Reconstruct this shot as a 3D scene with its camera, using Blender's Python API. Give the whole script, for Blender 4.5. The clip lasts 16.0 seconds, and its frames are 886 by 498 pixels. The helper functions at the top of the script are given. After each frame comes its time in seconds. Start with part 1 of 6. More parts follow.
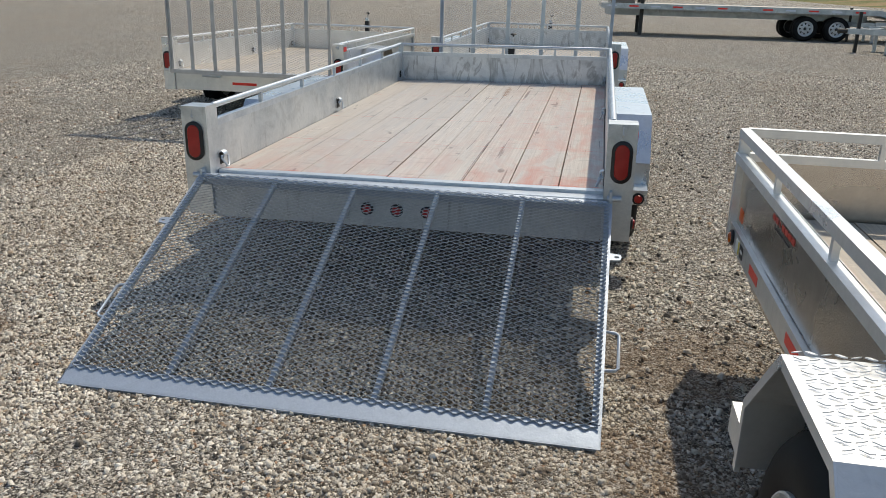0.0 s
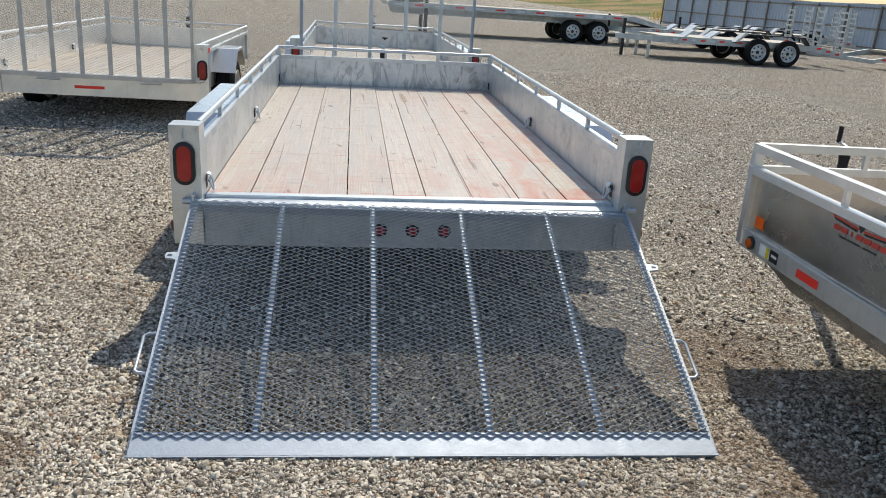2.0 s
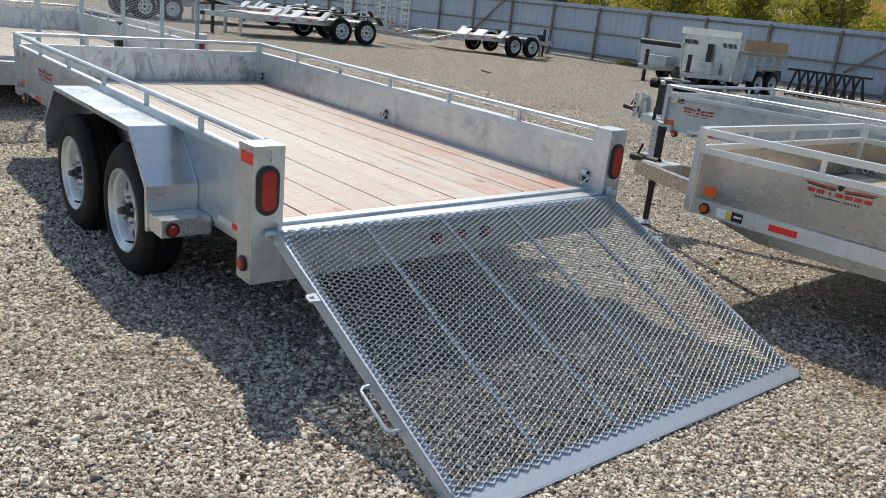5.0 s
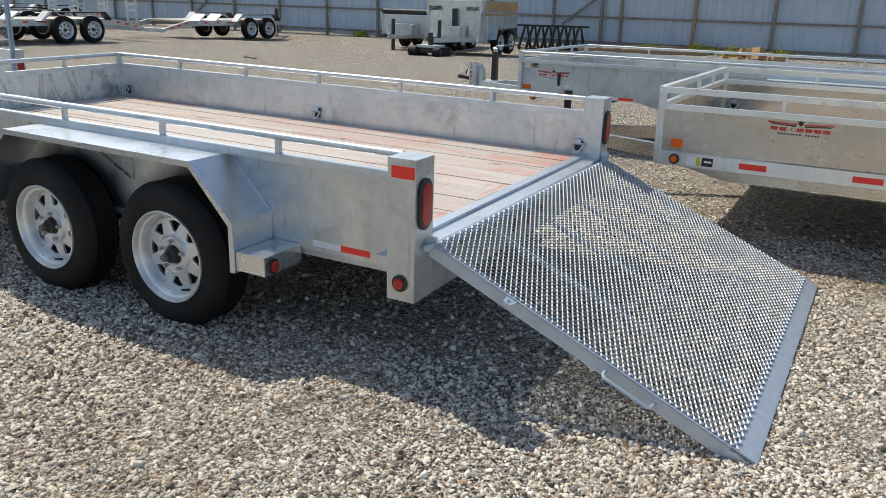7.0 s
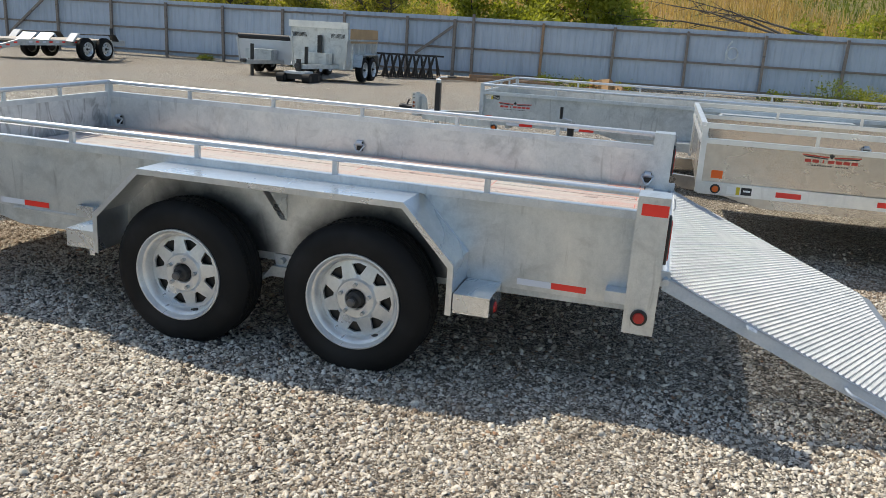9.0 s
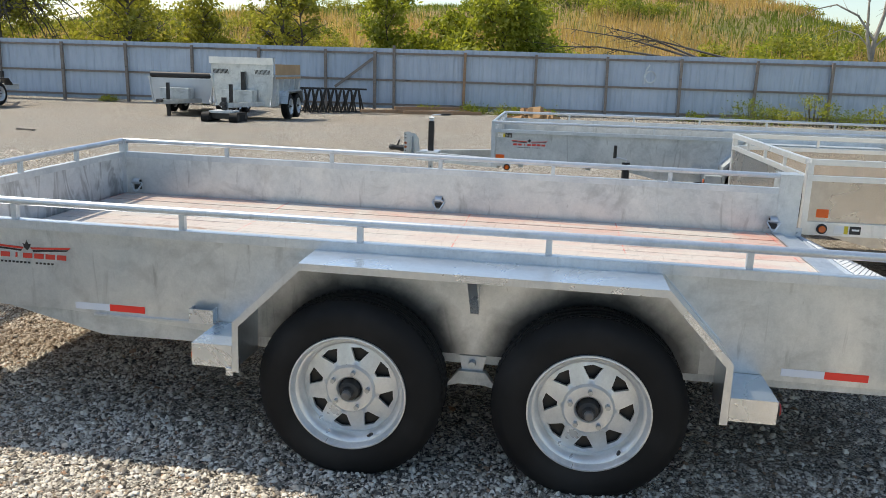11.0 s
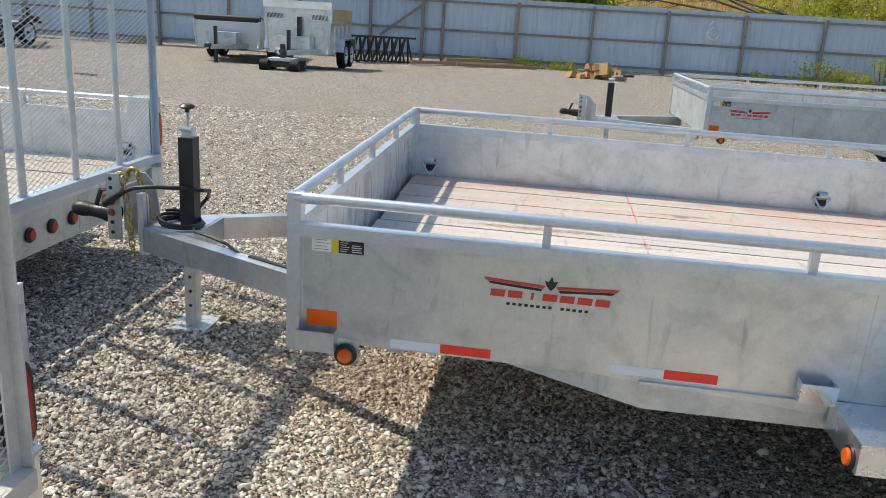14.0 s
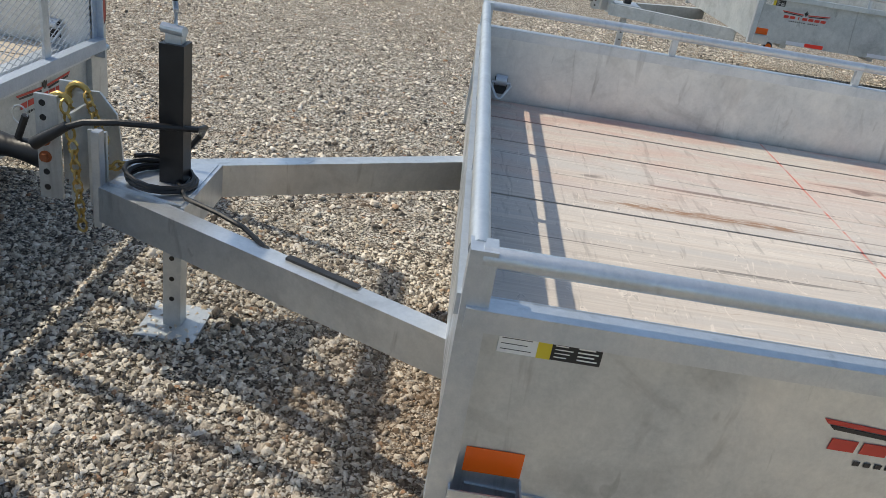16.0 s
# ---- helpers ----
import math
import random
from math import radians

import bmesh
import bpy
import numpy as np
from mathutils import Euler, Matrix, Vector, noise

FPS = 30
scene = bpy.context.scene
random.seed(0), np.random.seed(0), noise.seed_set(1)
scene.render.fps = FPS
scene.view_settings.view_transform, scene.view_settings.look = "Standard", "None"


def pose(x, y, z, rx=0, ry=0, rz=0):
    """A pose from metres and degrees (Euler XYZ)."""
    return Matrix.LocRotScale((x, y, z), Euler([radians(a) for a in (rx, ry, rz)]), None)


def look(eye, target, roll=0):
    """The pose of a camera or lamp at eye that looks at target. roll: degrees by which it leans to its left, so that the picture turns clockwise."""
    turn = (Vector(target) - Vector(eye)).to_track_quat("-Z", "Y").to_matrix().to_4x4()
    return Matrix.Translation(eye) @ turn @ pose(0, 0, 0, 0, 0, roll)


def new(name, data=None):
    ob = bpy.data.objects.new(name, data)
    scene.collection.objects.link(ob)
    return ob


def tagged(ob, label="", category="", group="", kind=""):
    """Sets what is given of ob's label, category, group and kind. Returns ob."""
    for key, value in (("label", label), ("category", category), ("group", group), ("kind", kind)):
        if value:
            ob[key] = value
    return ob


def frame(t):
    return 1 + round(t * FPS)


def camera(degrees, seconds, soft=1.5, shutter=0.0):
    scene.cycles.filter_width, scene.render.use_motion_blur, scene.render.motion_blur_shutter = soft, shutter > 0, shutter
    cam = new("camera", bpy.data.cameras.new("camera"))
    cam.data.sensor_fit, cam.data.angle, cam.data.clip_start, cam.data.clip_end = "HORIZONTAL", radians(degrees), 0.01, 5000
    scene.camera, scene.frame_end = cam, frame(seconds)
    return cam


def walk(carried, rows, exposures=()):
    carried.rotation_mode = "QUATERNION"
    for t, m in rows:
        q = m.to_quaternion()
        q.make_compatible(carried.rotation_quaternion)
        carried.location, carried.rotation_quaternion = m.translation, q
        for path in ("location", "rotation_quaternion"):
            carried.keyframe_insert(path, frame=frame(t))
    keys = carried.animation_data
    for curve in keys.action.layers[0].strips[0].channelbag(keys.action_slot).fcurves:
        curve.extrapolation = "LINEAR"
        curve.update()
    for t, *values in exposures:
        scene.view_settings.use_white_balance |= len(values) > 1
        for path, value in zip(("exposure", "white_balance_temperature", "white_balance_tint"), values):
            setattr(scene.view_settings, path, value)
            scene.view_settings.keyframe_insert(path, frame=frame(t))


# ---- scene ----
cam = camera(58.1, 16.0, soft=0.6)
PATH = [
    (0, (0.842, -3.706, 1.521), (0.507, -1.839, 0.885), 1.57),
    (0.2, (0.707, -3.692, 1.521), (0.419, -1.825, 0.862), 2.58),
    (0.5, (0.594, -3.621, 1.498), (0.338, -1.766, 0.795), 4.39),
    (1, (0.294, -3.625, 1.534), (0.206, -1.744, 0.859), 4.49),
    (1.5, (-0.084, -3.701, 1.555), (0.046, -1.810, 0.916), 3.99),
    (1.8, (-0.284, -3.677, 1.573), (-0.080, -1.792, 0.936), 3.88),
    (2, (-0.405, -3.646, 1.557), (-0.153, -1.762, 0.934), 3.98),
    (2.5, (-0.736, -3.572, 1.559), (-0.291, -1.723, 0.941), 4.56),
    (3, (-1.159, -3.521, 1.540), (-0.433, -1.763, 0.924), 5.12),
    (3.5, (-1.496, -3.332, 1.511), (-0.656, -1.625, 0.895), 5.20),
    (4, (-1.831, -3.095, 1.505), (-0.869, -1.452, 0.893), 5.77),
    (4.5, (-2.268, -2.936, 1.481), (-1.091, -1.437, 0.873), 6.80),
    (4.7, (-2.406, -2.848, 1.479), (-1.188, -1.379, 0.881), 6.78),
    (6.8, (-3.540, -1.567, 1.465), (-1.907, -0.566, 0.886), 1.46),
    (7, (-3.640, -1.433, 1.451), (-1.962, -0.522, 0.855), 1.63),
    (7.5, (-3.926, -1.080, 1.459), (-2.148, -0.390, 0.856), 3.13),
    (8, (-4.082, -0.682, 1.428), (-2.262, -0.062, 0.876), 3.69),
    (8.5, (-4.232, -0.307, 1.439), (-2.383, 0.252, 0.921), 4.06),
    (8.7, (-4.276, -0.149, 1.440), (-2.421, 0.388, 0.920), 3.85),
    (10.8, (-3.952, 1.323, 1.465), (-2.013, 1.548, 1.030), 1.70),
    (11, (-3.843, 1.456, 1.458), (-1.908, 1.705, 1.018), 1.72),
    (11.5, (-3.710, 1.766, 1.460), (-1.792, 2.095, 0.998), 1.95),
    (12, (-3.662, 2.157, 1.447), (-1.747, 2.461, 0.954), 2.14),
    (12.5, (-3.559, 2.502, 1.431), (-1.646, 2.770, 0.915), 2.43),
    (13, (-3.394, 2.841, 1.445), (-1.481, 3.122, 0.935), 2.83),
    (13.5, (-3.286, 3.223, 1.433), (-1.373, 3.488, 0.914), 3.13),
    (14, (-3.126, 3.532, 1.418), (-1.216, 3.740, 0.861), 3.40),
    (14.5, (-2.844, 3.770, 1.427), (-0.934, 3.861, 0.842), 3.95),
    (15, (-2.578, 3.963, 1.410), (-0.678, 3.879, 0.791), 4.87),
    (15.5, (-2.287, 4.166, 1.406), (-0.436, 4.002, 0.665), 6.83),
    (16, (-2.002, 4.246, 1.373), (-0.194, 4.207, 0.518), 9.09),
]
EXPOSURES = [(t, ev, 6900, 6.0) for t, ev in [(0, -0.18), (1.0, 0.0), (2.0, 0.02), (4.5, 0.10), (7.0, 0.21), (8.5, 0.26), (11.0, 0.50), (12.5, 0.54), (14.5, 0.44), (15.2, 0.34), (16.0, 0.14)]]
walk(cam, [(t, look(eye, target, roll)) for t, eye, target, roll in PATH], EXPOSURES)

# ---- world and sun ----
SUN = Vector((0.26, 0.69, 1.0)).normalized()
world = bpy.data.worlds.new("world")
scene.world = world
world.use_nodes = True
wn = world.node_tree
sky = wn.nodes.new("ShaderNodeTexSky")
sky.sky_type = "NISHITA"
sky.sun_disc = False
sky.sun_elevation = math.asin(SUN.z)
sky.sun_rotation = math.atan2(SUN.x, SUN.y)
sky.air_density, sky.dust_density, sky.ozone_density = 1.0, 1.2, 1.2
bg = wn.nodes["Background"]
bg.inputs["Strength"].default_value = 0.142
wn.links.new(sky.outputs[0], bg.inputs["Color"])
sun_data = bpy.data.lights.new("sun", "SUN")
sun_data.energy, sun_data.angle, sun_data.color = 3.3, radians(0.7), (1.0, 0.915, 0.81)
sun = new("sun", sun_data)
sun.matrix_world = look(SUN * 60, (0, 0, 0))


# ---- node materials ----
def mat(name):
    m = bpy.data.materials.new(name)
    m.use_nodes = True
    nt = m.node_tree
    return m, nt, nt.nodes["Principled BSDF"]


def node(nt, kind, **vals):
    n = nt.nodes.new(kind)
    for k, v in vals.items():
        n.inputs[k].default_value = v
    return n


def coords(nt, which="Object", scale=(1, 1, 1)):
    tc = nt.nodes.new("ShaderNodeTexCoord")
    mp = nt.nodes.new("ShaderNodeMapping")
    mp.inputs["Scale"].default_value = scale
    nt.links.new(tc.outputs[which], mp.inputs["Vector"])
    return mp.outputs[0]


def world_coords(nt, scale=(1, 1, 1)):
    g = nt.nodes.new("ShaderNodeNewGeometry")
    mp = nt.nodes.new("ShaderNodeMapping")
    mp.inputs["Scale"].default_value = scale
    nt.links.new(g.outputs["Position"], mp.inputs["Vector"])
    return mp.outputs[0]


def noise_tex(nt, vec, scale, detail=4.0, rough=0.55, dist=0.0):
    n = node(nt, "ShaderNodeTexNoise", Scale=scale, Detail=detail, Roughness=rough, Distortion=dist)
    nt.links.new(vec, n.inputs["Vector"])
    return n.outputs["Fac"]


def ramp(nt, fac, stops):
    r = nt.nodes.new("ShaderNodeValToRGB")
    e = r.color_ramp.elements
    while len(e) < len(stops):
        e.new(0.5)
    for el, (p, c) in zip(e, stops):
        el.position = p
        el.color = (*c, 1) if len(c) == 3 else (c[0], c[0], c[0], 1)
    nt.links.new(fac, r.inputs[0])
    return r.outputs[0]


def mix(nt, fac, a, b, blend="MIX"):
    m = nt.nodes.new("ShaderNodeMix")
    m.data_type, m.blend_type = "RGBA", blend
    for sock, v in ((m.inputs[0], fac), (m.inputs[6], a), (m.inputs[7], b)):
        if isinstance(v, bpy.types.NodeSocket):
            nt.links.new(v, sock)
        elif isinstance(v, (int, float)):
            sock.default_value = v
        else:
            sock.default_value = (*v, 1)
    return m.outputs[2]


def math_node(nt, op, a, b=0.0):
    m = nt.nodes.new("ShaderNodeMath")
    m.operation = op
    for sock, v in ((m.inputs[0], a), (m.inputs[1], b)):
        if isinstance(v, bpy.types.NodeSocket):
            nt.links.new(v, sock)
        else:
            sock.default_value = v
    return m.outputs[0]


def bump(nt, bsdf, height, strength, distance):
    b = node(nt, "ShaderNodeBump", Strength=strength, Distance=distance)
    nt.links.new(height, b.inputs["Height"])
    nt.links.new(b.outputs[0], bsdf.inputs["Normal"])
    return b


def metal(name, light, dark, rough=0.45, metallic=0.75, stain=0.6, scale=1.0, spangle=0.0):
    """Zinc-coated or bare sheet: soft blotches, runs and a fine spangle."""
    m, nt, b = mat(name)
    v = coords(nt)
    big = noise_tex(nt, v, 2.6 * scale, 5, 0.6, 0.6)
    fine = noise_tex(nt, v, 38 * scale, 3, 0.6)
    base = mix(nt, ramp(nt, big, [(0.3, (0.0,)), (0.72, (1.0,))]), dark, light)
    base = mix(nt, 0.11, base, ramp(nt, fine, [(0.3, (0.2,)), (0.7, (0.9,))]), "OVERLAY")
    grain_ = noise_tex(nt, v, 120 * scale, 2, 0.7)
    base = mix(nt, 0.09 * min(1.0, stain + 0.1), base, ramp(nt, grain_, [(0.34, (0.1,)), (0.66, (0.9,))]), "OVERLAY")
    cloud = noise_tex(nt, v, 9.5 * scale, 5, 0.7, 1.1)
    base = mix(nt, math_node(nt, "MULTIPLY", ramp(nt, cloud, [(0.50, (0.0,)), (0.68, (1.0,))]), 0.16 * min(1.0, stain + 0.2)), base, [c * 0.62 for c in dark])
    base = mix(nt, math_node(nt, "MULTIPLY", ramp(nt, cloud, [(0.30, (1.0,)), (0.42, (0.0,))]), 0.18), base, [min(1.0, c * 1.18) for c in light])
    drip = noise_tex(nt, coords(nt, "Object", (9, 9, 1.6)), 1.5, 4, 0.6, 1.2)
    base = mix(nt, math_node(nt, "MULTIPLY", ramp(nt, drip, [(0.60, (0.0,)), (0.72, (1.0,))]), stain * 0.55), base, [c * 0.45 for c in dark])
    if stain >= 0.8:
        smudge = noise_tex(nt, coords(nt, "Object", (2.2, 2.2, 3.0)), 1.2, 5, 0.6, 1.8)
        base = mix(nt, math_node(nt, "MULTIPLY", ramp(nt, smudge, [(0.52, (0.0,)), (0.70, (1.0,))]), 0.34), base, [c * 0.42 for c in dark])
    speck = noise_tex(nt, coords(nt, "Object", (7, 7, 3)), 3.0, 2, 0.5, 1.0)
    base = mix(nt, math_node(nt, "MULTIPLY", ramp(nt, speck, [(0.72, (0.0,)), (0.76, (1.0,))]), stain * 0.3), base, [c * 0.3 for c in dark])
    nt.links.new(base, b.inputs["Base Color"])
    b.inputs["Metallic"].default_value = metallic
    rr = ramp(nt, big, [(0.25, (rough + 0.14,)), (0.75, (rough - 0.08,))])
    nt.links.new(rr, b.inputs["Roughness"])
    bump(nt, b, math_node(nt, "ADD", fine, cloud), 0.16, 0.004)
    return m


GALV = metal("galvanised_steel", (0.74, 0.765, 0.775), (0.52, 0.56, 0.585), 0.36, 0.80, 0.8)
GALV_RAIL = metal("galvanised_tube", (0.68, 0.72, 0.76), (0.50, 0.55, 0.60), 0.40, 0.82, 0.5, 2.0)
GALV_SLICK = metal("smooth_galvanised_fold", (0.76, 0.80, 0.84), (0.56, 0.61, 0.66), 0.27, 0.90, 0.35)
GALV_DULL = metal("dull_galvanised_steel", (0.66, 0.69, 0.70), (0.44, 0.48, 0.50), 0.46, 0.65, 0.9)
GATE = metal("bright_galvanised_gate", (0.53, 0.595, 0.68), (0.43, 0.49, 0.57), 0.48, 0.50, 0.3, 3.0)
MESH = metal("galvanised_expanded_mesh", (0.52, 0.55, 0.58), (0.42, 0.46, 0.50), 0.55, 0.22, 0.2, 4.0)
ALU = metal("mill_aluminium", (0.62, 0.57, 0.51), (0.50, 0.46, 0.415), 0.24, 0.92, 0.12, 0.5)
ALU_BRIGHT = metal("bright_aluminium", (0.88, 0.88, 0.87), (0.72, 0.72, 0.71), 0.32, 0.75, 0.25, 1.5)
GATE_ALU = metal("dull_aluminium_gate", (0.66, 0.64, 0.61), (0.52, 0.50, 0.48), 0.5, 0.4, 0.3, 3.0)
ZINC_WHEEL = metal("silver_wheel_coat", (0.77, 0.79, 0.80), (0.60, 0.62, 0.635), 0.33, 0.60, 0.3, 3.0)


def smeared(name):
    """Galvanised sheet rubbed with long dark soft smears, as left by loads and boots."""
    m = metal(name, (0.78, 0.81, 0.84), (0.56, 0.60, 0.64), 0.38, 0.75, 0.8)
    nt = m.node_tree
    b = nt.nodes["Principled BSDF"]
    old = b.inputs["Base Color"].links[0].from_socket
    v = coords(nt, "Object", (4.2, 4.2, 1.4))
    n = noise_tex(nt, v, 1.4, 3, 0.5, 2.4)
    fac = math_node(nt, "MULTIPLY", ramp(nt, n, [(0.53, (0.0,)), (0.61, (1.0,)), (0.70, (0.2,))]), 0.42)
    nt.links.new(mix(nt, fac, old, (0.07, 0.08, 0.095)), b.inputs["Base Color"])
    return m


def oversprayed(name, hubs):
    """The galvanised side, blackened by tyre dressing sprayed past the tyres in arcs round the hubs (y, z)."""
    m = metal(name, (0.74, 0.765, 0.775), (0.52, 0.56, 0.585), 0.36, 0.80, 0.8)
    nt = m.node_tree
    b = nt.nodes["Principled BSDF"]
    old = b.inputs["Base Color"].links[0].from_socket
    tc = nt.nodes.new("ShaderNodeTexCoord")
    sep = nt.nodes.new("ShaderNodeSeparateXYZ")
    nt.links.new(tc.outputs["Object"], sep.inputs[0])
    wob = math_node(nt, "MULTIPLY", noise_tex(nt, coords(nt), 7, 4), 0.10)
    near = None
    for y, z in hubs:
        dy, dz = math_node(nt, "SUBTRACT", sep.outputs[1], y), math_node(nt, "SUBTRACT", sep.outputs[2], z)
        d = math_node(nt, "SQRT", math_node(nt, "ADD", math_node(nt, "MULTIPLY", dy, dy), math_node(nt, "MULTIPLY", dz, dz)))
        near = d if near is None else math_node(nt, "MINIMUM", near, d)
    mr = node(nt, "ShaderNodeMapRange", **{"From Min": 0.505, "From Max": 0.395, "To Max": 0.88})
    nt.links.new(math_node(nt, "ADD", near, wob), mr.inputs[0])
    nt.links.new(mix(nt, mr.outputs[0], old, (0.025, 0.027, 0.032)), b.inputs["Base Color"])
    return m


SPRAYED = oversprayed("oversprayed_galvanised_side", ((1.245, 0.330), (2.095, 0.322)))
SMEAR = smeared("smeared_galvanised_sheet")
CHAIN = metal("yellow_zinc", (0.62, 0.45, 0.16), (0.40, 0.27, 0.09), 0.38, 0.85, 0.4, 6.0)


def plain(name, col, rough=0.5, metallic=0.0, var=0.25, scale=25.0, bmp=0.1, coat=0.0):
    m, nt, b = mat(name)
    v = coords(nt)
    n1 = noise_tex(nt, v, scale, 4)
    n2 = noise_tex(nt, v, scale * 0.12, 3)
    c = mix(nt, math_node(nt, "MULTIPLY", n1, var), col, [k * 0.45 for k in col])
    c = mix(nt, math_node(nt, "MULTIPLY", ramp(nt, n2, [(0.45, (0.0,)), (0.75, (1.0,))]), var), c, [min(1, k * 1.6 + 0.03) for k in col])
    nt.links.new(c, b.inputs["Base Color"])
    b.inputs["Roughness"].default_value = rough
    b.inputs["Metallic"].default_value = metallic
    b.inputs["Coat Weight"].default_value = coat
    bump(nt, b, n1, bmp, 0.003)
    return m


RUBBER = plain("tyre_rubber", (0.008, 0.008, 0.0085), 0.70, 0, 0.4, 30, 0.15)
RUBBER.node_tree.nodes["Principled BSDF"].inputs["Specular IOR Level"].default_value = 0.28
BLACK = plain("black_powder_coat", (0.012, 0.012, 0.013), 0.42, 0, 0.4, 60, 0.12)
DARK_STEEL = plain("dark_steel", (0.05, 0.048, 0.046), 0.6, 0.4, 0.6, 14, 0.2)
RED_LENS = plain("red_lamp_lens", (0.40, 0.014, 0.010), 0.30, 0, 0.35, 120, 0.05, 0.15)
AMBER_LENS = plain("amber_lamp_lens", (0.66, 0.115, 0.008), 0.16, 0, 0.3, 120, 0.05, 0.6)
ORANGE = plain("orange_reflective_tape", (1.0, 0.15, 0.01), 0.32, 0, 0.12, 200, 0.03)
RED_TAPE = plain("red_reflective_tape", (0.95, 0.045, 0.03), 0.32, 0, 0.12, 200, 0.03)
WHITE_TAPE = plain("white_reflective_tape", (0.72, 0.76, 0.84), 0.3, 0.0, 0.12, 200, 0.03)
RED_PRINT = plain("red_vinyl", (0.62, 0.055, 0.035), 0.4, 0, 0.15, 90, 0.02)
BLACK_PRINT = plain("black_vinyl", (0.02, 0.02, 0.022), 0.4, 0, 0.2, 90, 0.02)
WHITE_PRINT = plain("white_sticker", (0.88, 0.88, 0.86), 0.4, 0, 0.15, 90, 0.02)
YELLOW_PRINT = plain("yellow_sticker", (0.75, 0.58, 0.04), 0.4, 0, 0.15, 90, 0.02)
RING_ZINC = metal("worn_zinc_ring", (0.52, 0.55, 0.58), (0.34, 0.37, 0.40), 0.32, 0.9, 0.3, 6.0)
BOLT = plain("rusty_bolt", (0.28, 0.09, 0.035), 0.6, 0.5, 0.6, 60, 0.2)
WHITE_PAINT = plain("weathered_white_paint", (0.62, 0.64, 0.65), 0.5, 0, 0.4, 4, 0.1)
CHALK = plain("pale_chalk", (0.55, 0.60, 0.64), 0.9, 0, 0.5, 30, 0.1)
PALE_BARK = plain("pale_grey_bark", (0.34, 0.30, 0.25), 0.9, 0, 0.7, 9, 0.5)
RAW_PLY = plain("raw_plywood", (0.42, 0.28, 0.15), 0.7, 0, 0.4, 12, 0.15)
SPLIT_WOOD = plain("split_firewood", (0.46, 0.27, 0.12), 0.75, 0, 0.7, 16, 0.3)
BARK = plain("bark", (0.10, 0.085, 0.07), 0.9, 0, 0.8, 9, 0.6)
TARP = plain("black_tarp", (0.02, 0.02, 0.022), 0.55, 0, 0.5, 9, 0.4)
MUD = plain("mud_flap_rubber", (0.02, 0.02, 0.02), 0.7, 0, 0.4, 20, 0.2)


